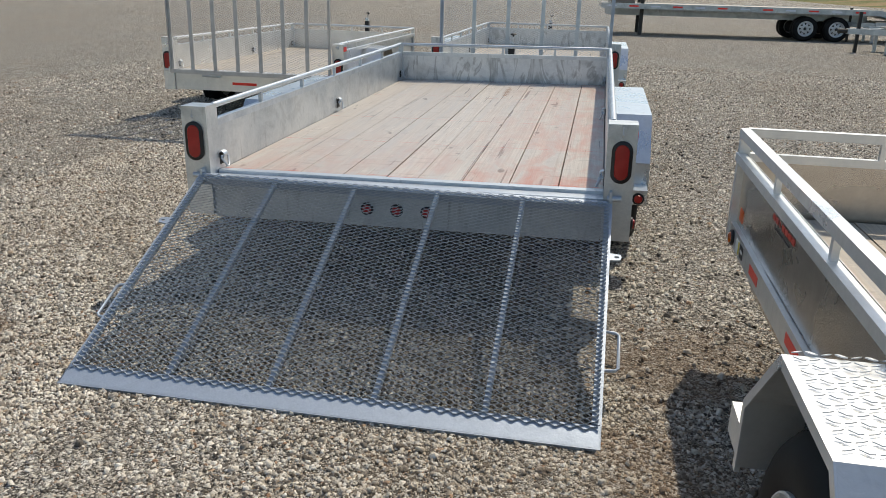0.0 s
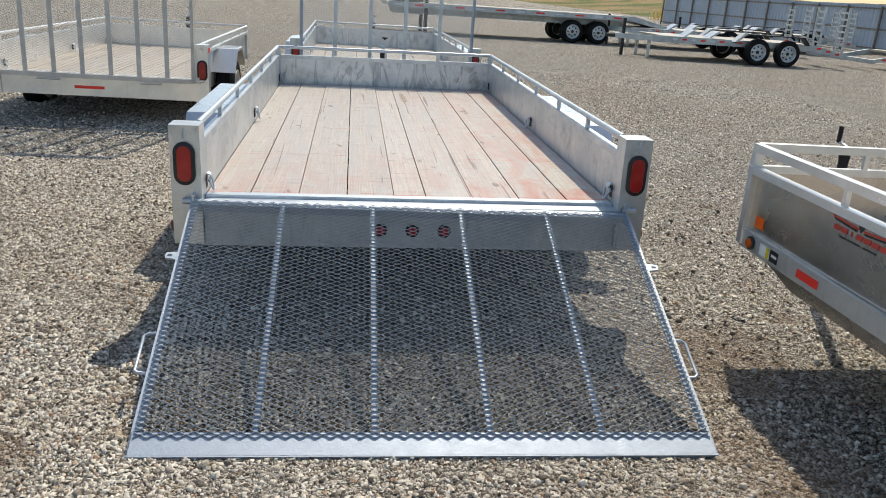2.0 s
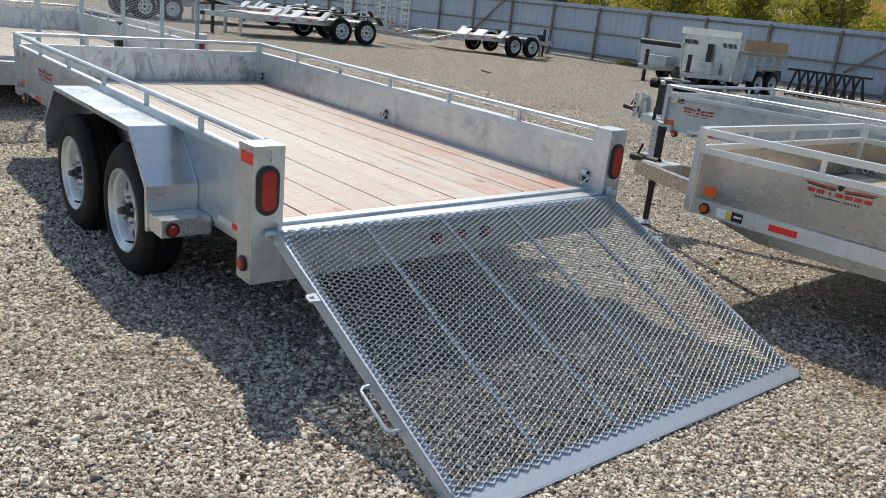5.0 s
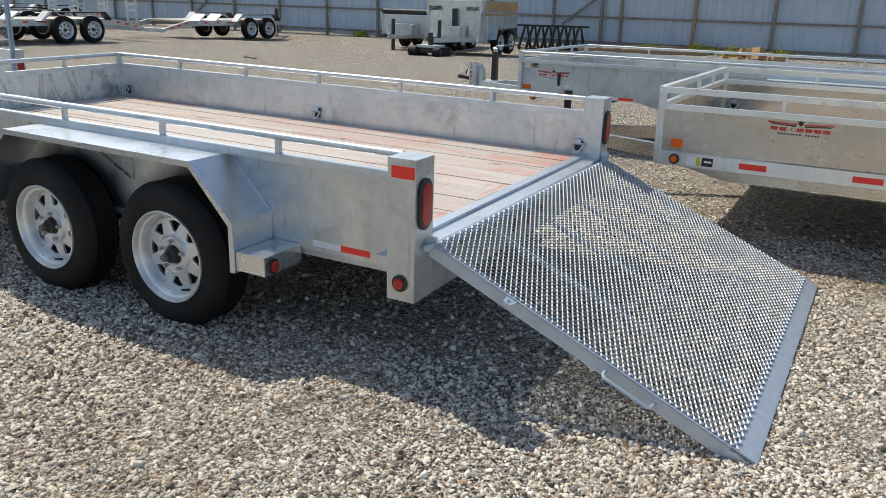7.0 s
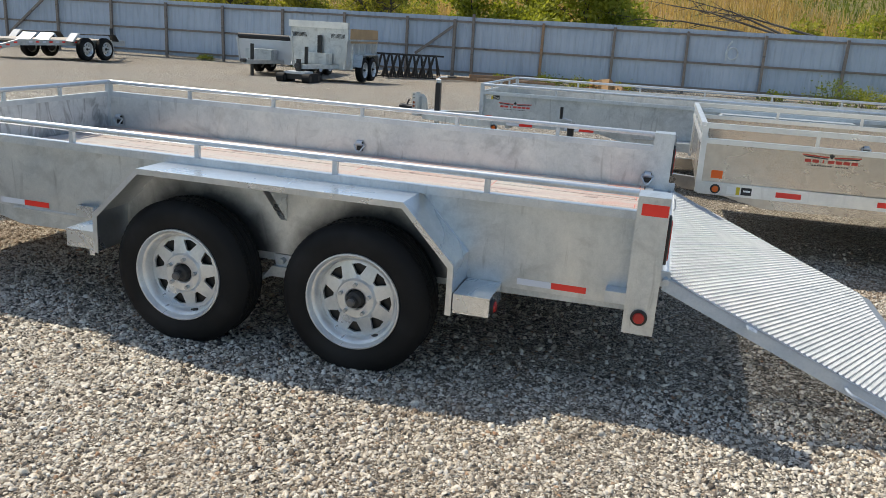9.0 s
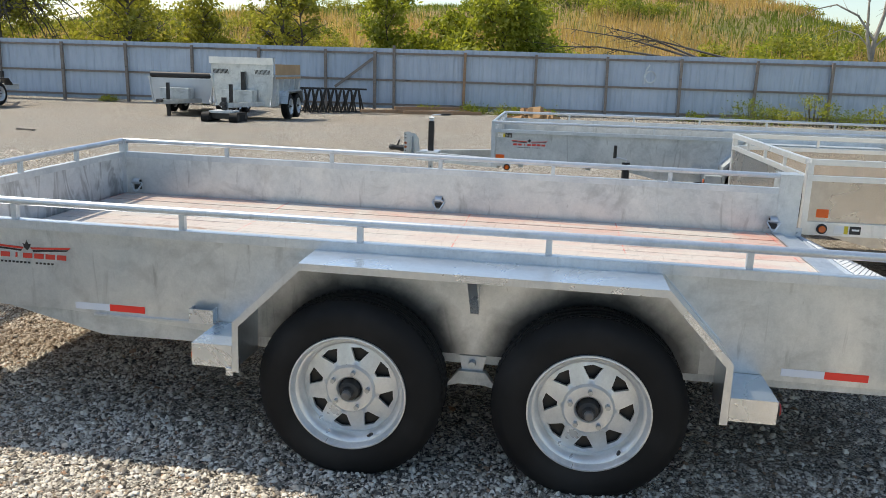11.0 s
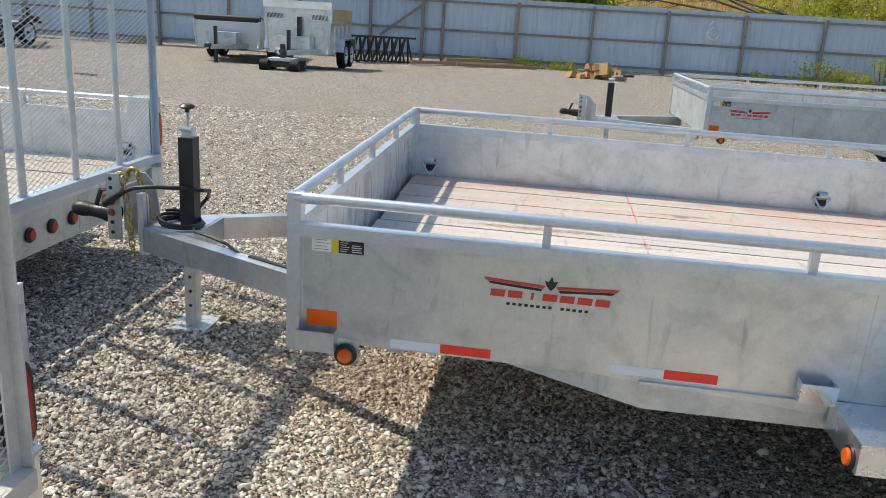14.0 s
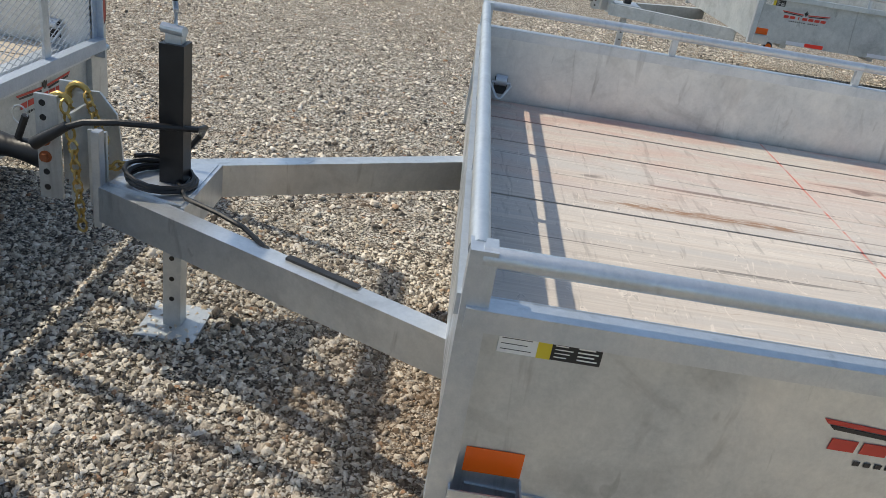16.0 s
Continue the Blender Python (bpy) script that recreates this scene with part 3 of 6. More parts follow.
def ground_z(x, y):
    """The lie of the yard: a slight rise ahead of the trailer and a shallow dip before the fence."""
    rise = 0.07 * smooth_step(3.0, 5.0, y) * (1 - smooth_step(8, 14, abs(y - 5) + 0.7 * abs(x)))
    dip = -0.15 * math.exp(-(((x - 20.0) / 2.6) ** 2)) * smooth_step(4, 9, y) * (1 - smooth_step(24, 34, y))
    return rise + dip


# ---- ground ----
def axis_steps(lo, hi, step):
    inner = list(np.arange(lo, hi + 1e-6, step))
    out = []
    d = step
    e = hi
    while e < 3000:
        d *= 1.45
        e += d
        out.append(e)
    d, e, neg = step, lo, []
    while e > -3000:
        d *= 1.45
        e -= d
        neg.append(e)
    return list(reversed(neg)) + inner + out


gx, gy = axis_steps(-8, 28, 0.4), axis_steps(-8, 36, 0.4)
verts = [(x, y, ground_z(x, y) + (0.012 * noise.noise((x * 0.9, y * 0.9, 0)) if -9 < x < 29 and -9 < y < 37 else 0)) for y in gy for x in gx]
nx = len(gx)
faces = [(j * nx + i, j * nx + i + 1, (j + 1) * nx + i + 1, (j + 1) * nx + i) for j in range(len(gy) - 1) for i in range(nx - 1)]
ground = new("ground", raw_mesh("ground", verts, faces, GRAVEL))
for p in ground.data.polygons:
    p.use_smooth = True
tagged(ground, "pale grey crushed gravel yard", "ground", kind="structure")


def stones(name, count, region, size, seed, label, round_=False):
    """Loose stones lying on the gravel, one mesh: sharp chips, or blockier stones."""
    rng = np.random.default_rng(seed)
    if round_:
        c = 0.8
        base = np.array([(-c, -c, -c), (c, -c, -c), (c, c, -c), (-c, c, -c), (-0.6, -0.7, 0.8), (0.8, -0.5, 0.7), (0.6, 0.7, 0.9), (-0.7, 0.5, 0.7)])
        tri = np.array([(4, 5, 6), (4, 6, 7), (0, 1, 5), (0, 5, 4), (1, 2, 6), (1, 6, 5), (2, 3, 7), (2, 7, 6), (3, 0, 4), (3, 4, 7)])
    else:
        base = np.array([(-1.0, -0.75, -0.6), (1.05, -0.6, -0.6), (0.1, 1.0, -0.6), (-0.62, -0.45, 0.75), (0.68, -0.35, 0.65), (0.05, 0.62, 0.8)])
        tri = np.array([(3, 4, 5), (0, 1, 4), (0, 4, 3), (1, 2, 5), (1, 5, 4), (2, 0, 3), (2, 3, 5)])
    nv = len(base)
    x0, x1, y0, y1 = region
    pos = np.stack([rng.uniform(x0, x1, count), rng.uniform(y0, y1, count)], 1)
    r = size[0] + (size[1] - size[0]) * rng.random(count) ** 2.4
    sc = np.stack([r * rng.uniform(0.85, 1.6, count), r * rng.uniform(0.65, 1.1, count), r * rng.uniform(0.40, 0.80, count)], 1)
    ang = rng.uniform(0, math.tau, count)
    tilt = rng.normal(0.0, 0.33, count)
    v = base[None] * rng.uniform(0.68, 1.2, (count, nv, 1)) * sc[:, None, :]
    ct, st = np.cos(tilt)[:, None], np.sin(tilt)[:, None]
    v = np.stack([v[..., 0] * ct + v[..., 2] * st, v[..., 1], -v[..., 0] * st + v[..., 2] * ct], -1)
    ca, sa = np.cos(ang)[:, None], np.sin(ang)[:, None]
    z = np.array([ground_z(a, b) for a, b in pos]) + r * rng.uniform(0.05, 0.85, count)
    out = np.stack([v[..., 0] * ca - v[..., 1] * sa + pos[:, :1], v[..., 0] * sa + v[..., 1] * ca + pos[:, 1:], v[..., 2] + z[:, None]], -1).reshape(-1, 3)
    f = (tri[None] + (np.arange(count) * nv)[:, None, None]).reshape(-1, 3)
    me = bpy.data.meshes.new(name)
    me.vertices.add(len(out))
    me.vertices.foreach_set("co", out.ravel())
    me.loops.add(f.size)
    me.loops.foreach_set("vertex_index", f.ravel())
    me.polygons.add(len(f))
    me.polygons.foreach_set("loop_start", np.arange(0, f.size, 3))
    me.polygons.foreach_set("loop_total", np.full(len(f), 3))
    me.update(calc_edges=True)
    me.materials.append(STONES)
    return tagged(new(name, me), label, "gravel", kind="stuff")


NEAR = ((-2.7, 2.0, -2.75, -0.8), (-3.35, -0.9, -2.3, 3.3), (-2.7, 0.7, 3.0, 6.0))
stones("gravel_chips", 78000, NEAR[0], (0.0030, 0.0115), 3, "loose pale grey and tan gravel chips behind the ramp")
stones("gravel_chips_side", 112000, NEAR[1], (0.0030, 0.0115), 5, "loose pale grey and tan gravel chips beside the trailer")
stones("gravel_chips_front", 82000, NEAR[2], (0.0030, 0.0115), 7, "loose pale grey and tan gravel chips round the drawbar")
stones("broken_stones", 7000, (-4.3, 2.6, -2.9, 6.3), (0.007, 0.017), 4, "larger broken stones scattered over the gravel", True)
stones("yard_chips", 70000, (-7.0, 7.5, -0.8, 12.5), (0.007, 0.016), 6, "gravel chips farther across the yard")


# ---- pieces shared by the trailers ----
def tyre_mesh(r=0.338, w=0.205):
    h = w / 2
    prof = [(0.205, h - 0.012), (0.222, h - 0.004), (0.26, h), (0.292, h - 0.002), (0.312, h - 0.012), (0.327, h - 0.026), (r - 0.003, h - 0.036)]
    groove = [(r, h - 0.040), (r, 0.045), (r - 0.008, 0.042), (r - 0.008, 0.034), (r, 0.031), (r, 0.006), (r - 0.008, 0.004)]
    prof = prof + groove
    prof = prof + [(a, -b) for a, b in reversed(prof)]
    bm = revolve(B(), prof, 56)
    # short sipes cut across the shoulders show as thin raised bars
    for k in range(72):
        a = k * math.tau / 72
        for s in (1, -1):
            q = Matrix.Rotation(a, 4, "X")
            extrude(bm, [q @ Vector(p) for p in ((s * 0.047, -0.010, r - 0.001), (s * 0.047, 0.006, r - 0.001), (s * (h - 0.042), 0.010, r - 0.001), (s * (h - 0.042), -0.006, r - 0.001))], q @ Vector((0, 0, 0.0035)))
    return bm


def rim_mesh():
    """Stamped eight-spoke wheel, its face towards -x."""
    f = -0.040
    prof = [(0.204, -0.086), (0.214, -0.094), (0.2135, -0.104), (0.208, -0.105), (0.203, -0.098), (0.200, -0.088), (0.196, -0.082), (0.189, -0.080), (0.184, -0.074), (0.178, -0.064), (0.175, -0.048), (0.174, -0.03), (0.174, 0.06), (0.205, 0.09)]
    bm = revolve(B(), prof, 56)
    def at(r, a, x):
        return bm.verts.new((x, r * math.cos(a), r * math.sin(a)))
    n = 8
    for k in range(n):
        c = k * math.tau / n
        hw = math.pi / n
        o = [at(0.1745, c - hw + j * hw / 2, f + 0.004) for j in range(5)]
        i = [at(0.092, c - hw + j * hw / 2, f - 0.010) for j in range(5)]
        t = [at(0.154, c - 0.225, f - 0.001), at(0.160, c, f - 0.001), at(0.154, c + 0.225, f - 0.001), at(0.108, c + 0.075, f - 0.006), at(0.108, c - 0.075, f - 0.006)]
        b = [bm.verts.new((v.co.x + 0.012, v.co.y, v.co.z)) for v in t]
        for fc in ((o[0], o[1], t[0]), (o[1], o[2], t[1], t[0]), (o[2], o[3], t[2], t[1]), (o[3], o[4], t[2]), (i[0], o[0], t[0]), (i[0], t[0], t[4], i[1]), (i[1], t[4], i[2]), (i[2], t[4], t[3]), (i[2], t[3], i[3]), (i[3], t[3], t[2], i[4]), (i[4], t[2], o[4])):
            bm.faces.new(fc)
        for j in range(5):
            bm.faces.new((t[j], t[(j + 1) % 5], b[(j + 1) % 5], b[j]))
    revolve(bm, [(0.092, f - 0.010), (0.084, f - 0.020), (0.050, f - 0.020), (0.043, f - 0.014), (0.043, 0.02)], 40)
    bmesh.ops.remove_doubles(bm, verts=bm.verts, dist=0.0008)
    return bm


def finish(name, bm, material, smooth=True):
    bmesh.ops.recalc_face_normals(bm, faces=bm.faces)
    me = bpy.data.meshes.new(name)
    bm.to_mesh(me)
    bm.free()
    me.materials.append(material)
    for p in me.polygons:
        p.use_smooth = smooth
    if smooth:
        me.set_sharp_from_angle(angle=radians(38))
    return me


TYRE = finish("tyre", tyre_mesh(), RUBBER)
RIM = finish("rim", rim_mesh(), ZINC_WHEEL)
HUB_GREY = plain("greased_hub_steel", (0.16, 0.155, 0.15), 0.42, 0.5, 0.5, 40, 0.1)
hub = revolve(B(), [(0.0, -0.108), (0.016, -0.108), (0.020, -0.104), (0.022, -0.085), (0.034, -0.080), (0.038, -0.055), (0.041, 0.0)], 28)
HUB = finish("hub", hub, DARK_STEEL)
CAP = finish("grease_cap", revolve(B(), [(0.0, -0.124), (0.012, -0.124), (0.0165, -0.120), (0.0175, -0.100), (0.0175, -0.09)], 20), HUB_GREY)
DRUM = finish("brake_drum", revolve(B(), [(0.0, -0.018), (0.165, -0.018), (0.172, -0.01), (0.172, 0.05), (0.0, 0.05)], 32), BLACK)
nut = cyl(B(), (-0.082, 0, 0), (-0.060, 0, 0), 0.0088, 6)
NUT = finish("lug_nut", nut, RING_ZINC, False)
VALVE = finish("valve", cyl(cyl(B(), (-0.085, 0, 0.178), (-0.112, 0, 0.170), 0.006, 8), (-0.10, 0, 0.174), (-0.122, 0, 0.166), 0.0045, 8), BLACK)


def wheel(parent, x, y, z=0.338, out=-1, turn=0.0, scale=1.0):
    """A wheel with its face towards out (-1: -x)."""
    m = pose(x, y, z, turn, 0, 0) @ Matrix.Scale(scale, 4)
    if out > 0:
        m = pose(x, y, z, turn, 0, 180) @ Matrix.Scale(scale, 4)
    t = part("wheel", TYRE, None, parent, "black tyre on a silver eight-spoke wheel", m)
    part("rim", RIM, None, t, "silver eight-spoke rim")
    part("hub", HUB, None, t, "dark greased hub end")
    part("grease_cap", CAP, None, t, "grey hub cap")
    part("brake_drum", DRUM, None, t)
    for k in range(5):
        a = k * math.tau / 5 + 0.3
        part("lug_nut", NUT, None, t, "", Matrix.Translation((0, 0.068 * math.cos(a), 0.068 * math.sin(a))))
    part("valve", VALVE, None, t, "", Matrix.Rotation(2.4, 4, "X"))
    return t


def oval_mesh(w, h, d, n=10):
    """A flat-sided oval in the x-z plane, bulging towards -y."""
    r = w / 2
    pts = []
    for k in range(n + 1):
        a = math.pi * k / n
        pts.append((r * math.cos(a), h / 2 - r + r * math.sin(a)))
    for k in range(n + 1):
        a = math.pi + math.pi * k / n
        pts.append((r * math.cos(a), -h / 2 + r + r * math.sin(a)))
    bm = B()
    rings = []
    for s, y in ((1.0, 0.0), (1.0, -d * 0.7), (0.9, -d), (0.5, -d * 1.05)):
        rings.append([bm.verts.new((x * s, y, z * (s if s == 1 else (h / 2 - r + r * s) / (h / 2)))) for x, z in pts])
    for a, b in zip(rings, rings[1:]):
        for k in range(len(a)):
            bm.faces.new((a[k], a[(k + 1) % len(a)], b[(k + 1) % len(b)], b[k]))
    bm.faces.new(rings[-1])
    return bm


OVAL_BEZEL = finish("bezel", oval_mesh(0.096, 0.200, 0.012), BLACK)
OVAL_LENS = finish("lens", oval_mesh(0.066, 0.168, 0.016), RED_LENS)
ROUND_BEZEL = finish("bezel", oval_mesh(0.066, 0.0661, 0.012), BLACK)
ROUND_RED = finish("lens", oval_mesh(0.046, 0.0461, 0.02), RED_LENS)
ROUND_AMBER = finish("lens", oval_mesh(0.046, 0.0461, 0.02), AMBER_LENS)


def tail_lamp(parent, m):
    b = part("tail_lamp", OVAL_BEZEL, None, parent, "oval red tail lamp in a black rubber ring", m)
    part("lens", OVAL_LENS, None, b, "red oval lens")


def marker_lamp(parent, m, red=True):
    b = part("marker_lamp", ROUND_BEZEL, None, parent, "round red marker lamp" if red else "round amber marker lamp", m)
    part("lens", ROUND_RED if red else ROUND_AMBER, None, b)


def mesh_sheet(w, h, lwd=0.0515, swd=0.0236, bond=0.0, strand=0.0033):
    """Raised expanded metal in the x-y plane, from (-w/2, 0) to (w/2, h): every strand a twisted flat ribbon, with flat bonds between the openings."""
    cols, rows = int(round(w / lwd)), int(round(h / swd))
    lx, sy = w / cols, h / rows
    ry, rz = strand * math.cos(radians(48)), strand * math.sin(radians(48))
    ty, tz = -0.38 * strand * math.sin(radians(48)), 0.38 * strand * math.cos(radians(48))
    ring = [(ry + ty, rz + tz), (ry - ty, rz - tz), (-ry - ty, -rz - tz), (-ry + ty, -rz + tz)]
    vs, fs = [], []
    def ribbon(x0, ya, x1, yb):
        k = len(vs)
        vs.extend([(x0, ya + p, q + 0.0035) for p, q in ring] + [(x1, yb + p, q + 0.0035) for p, q in ring])
        fs.extend([(k, k + 1, k + 5, k + 4), (k + 1, k + 2, k + 6, k + 5), (k + 2, k + 3, k + 7, k + 6), (k + 3, k, k + 4, k + 7)])
    for j in range(rows * 2):
        y0, y1 = j * sy / 2, (j + 1) * sy / 2
        for i in range(cols * 2):
            up = (i + j) % 2 == 0
            x0, x1 = -w / 2 + i * lx / 2, -w / 2 + (i + 1) * lx / 2
            ya, yb = (y0, y1) if up else (y1, y0)
            d = bond * lx / 2
            ribbon(x0 + d, ya, x1 - d, yb)
            if bond and i < cols * 2 - 1:
                ribbon(x1 - d, yb, x1 + d, yb)
    return vs, fs


def emblem(parent, m, far=False):
    """The maker's mark as plain shapes: two wing stripes, a small dark leaf shape, red blocks and a dark bar. Drawn on the x-z plane facing -y, 0.37 m wide."""
    t = 0.0012
    def plate(bm, pts, d=t):
        extrude(bm, [(x, 0, z) for x, z in pts], (0, -d, 0))
    bm = B()
    for s in (-1, 1):
        plate(bm, [(s * 0.185, 0.044), (s * 0.014, 0.035), (s * 0.020, 0.027), (s * 0.178, 0.036)])
    for k in range(7):
        x, w = -0.143 + k * 0.0477, (0.004 if k == 2 else 0.0195)
        plate(bm, [(x - w - 0.001, -0.0085), (x + w - 0.001, -0.0085), (x + w + 0.001, 0.0115), (x - w + 0.001, 0.0115)])
    red = part("emblem", bm, RED_PRINT, parent, "red and black printed emblem", m)
    bm = B()
    for s in (-1, 1):
        plate(bm, [(s * 0.174, 0.034), (s * 0.022, 0.025), (s * 0.026, 0.018), (s * 0.166, 0.027)])
    plate(bm, [(-0.018, 0.050), (-0.007, 0.047), (0.0, 0.064), (0.007, 0.047), (0.018, 0.050), (0.011, 0.033), (0.0, 0.022), (-0.011, 0.033)])
    for k in range(14):
        x = -0.112 + k * 0.0165
        if k != 8:
            plate(bm, [(x - 0.0052, -0.031), (x + 0.0044, -0.031), (x + 0.0052, -0.0235), (x - 0.0044, -0.0235)])
    part("emblem_dark_shape", bm, BLACK_PRINT, red, "black wing stripe, leaf shape and bar", )
    return red


def tape(parent, m, w, h, material, label):
    return part("reflector_tape", boxed(-w / 2, w / 2, -0.0012, 0, -h / 2, h / 2), material, parent, label, m)


def d_ring(parent, m):
    """A folding triangular tie-down ring under a bent strap, in the y-z plane, standing out towards -x."""
    # Dark plate added behind the ring; its colour stands for the shadow inside.
    pl = part("tie_down_ring", boxed(-0.004, 0.0, -0.024, 0.024, -0.040, 0.022), DARK_STEEL, parent, "zinc tie-down ring under a bent strap", m, bevel=0.0015)
    arc = [(-0.006 - 0.024 * math.sin(a), 0.012 + 0.020 * math.cos(a)) for a in [k * math.pi / 8 for k in range(9)]]
    strap = extrude(B(), [(x, -0.021, z) for x, z in arc] + [(x * 0.82 - 0.001, -0.021, z * 0.82 + 0.002) for x, z in reversed(arc)], (0, 0.042, 0))
    part("strap", strap, GALV_RAIL, pl, "bright bent strap", smooth=True)
    pts = [(-0.020, -0.034, 0.006), (-0.022, -0.038, -0.001), (-0.036, -0.010, -0.046), (-0.038, 0.0, -0.050), (-0.036, 0.010, -0.046), (-0.022, 0.038, -0.001), (-0.020, 0.034, 0.006)]
    part("ring", tube(B(), pts, 0.0055, 8, True), GALV_RAIL, pl, "", smooth=True)


def side_jack(parent, m, top=0.90):
    """A slim black round jack with its leg down and a crank with an upright grip."""
    j = part("jack", rod((0, 0, 0.30), (0, 0, top - 0.10), 0.030, 16), BLACK, parent, "slim black round jack", m, smooth=True)
    part("leg", rod((0, 0, 0.02), (0, 0, 0.32), 0.024, 14), BLACK, j, smooth=True)
    part("foot_plate", cyl(B(), (0, 0, 0.0), (0, 0, 0.03), 0.05, 16, 0.03), GALV_RAIL, j, smooth=True)
    part("gear_head", rod((0, 0, top - 0.11), (0, 0, top - 0.06), 0.034, 16), BLACK, j, smooth=True)
    part("crank", tube(B(), [(0, 0, top - 0.07), (0, 0, top - 0.04), (0.0, 0.05, top - 0.03), (0, 0.09, top - 0.03)], 0.007, 8), GALV_RAIL, j, smooth=True)
    part("crank_grip", rod((0, 0.09, top - 0.03), (0, 0.09, top + 0.07), 0.014, 10), BLACK, j, smooth=True)
    part("swivel_bracket", boxed(-0.06, 0.06, -0.07, 0.0, 0.42, 0.50), GALV_RAIL, j)
    return j


def jack(parent, m, top=0.95, foot=True, handle=1):
    """A square drop-leg tongue jack: black outer tube, zinc leg and foot plate, crank on top. Origin on the ground below it."""
    j = part("jack", boxed(-0.031, 0.031, -0.031, 0.031, 0.455, top - 0.08), BLACK, parent, "black square drop-leg jack", m, bevel=0.004)
    leg = B()
    box(leg, -0.025, 0.025, -0.025, 0.025, 0.008, 0.47)
    part("leg", leg, GALV_RAIL, j, "zinc-plated drop leg", bevel=0.002)
    for k in range(5):
        part("leg_hole", cyl(B(), (-0.0263, 0, 0.10 + k * 0.065), (-0.0245, 0, 0.10 + k * 0.065), 0.0075, 10), BLACK, j)
    if foot:
        pl = B()
        box(pl, -0.095, 0.095, -0.085, 0.085, 0.0, 0.010)
        part("foot_plate", pl, GALV_DULL, j, "zinc foot plate", bevel=0.003)
    gh = boxed(-0.018, 0.018, -0.020, 0.020, top - 0.08, top - 0.046)
    cyl(gh, (-0.022, -0.030, top - 0.046), (-0.006, 0.030, top - 0.046), 0.013, 12)
    part("gear_head", gh, GALV_RAIL, j, "zinc crank head")
    cr = tube(B(), [(0, 0, top - 0.045), (0, 0, top - 0.02), (0.0, -0.03, top - 0.01), (0.0, -0.12, top - 0.005)] if handle == 2 else [(0, 0, top - 0.045), (0, 0, top), (0.012, 0.006, top + 0.012), (0.014, 0.008, top + 0.03)], 0.007, 8)
    part("crank", cr, GALV_RAIL, j, "", smooth=True)
    if handle == 1:
        kn = cyl(B(), (0.014, 0.008, top + 0.018), (0.014, 0.008, top + 0.034), 0.008, 12, 0.011)
        cyl(kn, (0.014, 0.008, top + 0.034), (0.014, 0.008, top + 0.042), 0.026, 16, 0.034)
        cyl(kn, (0.014, 0.008, top + 0.042), (0.014, 0.008, top + 0.052), 0.034, 16, 0.022)
        part("crank_knob", kn, BLACK, j, "black plastic knob", smooth=True)
    else:
        part("crank_knob", cyl(B(), (0.0, -0.11, top - 0.005), (0.0, -0.22, top + 0.0), 0.012, 10), BLACK, j, "black plastic grip", smooth=True)
    return j


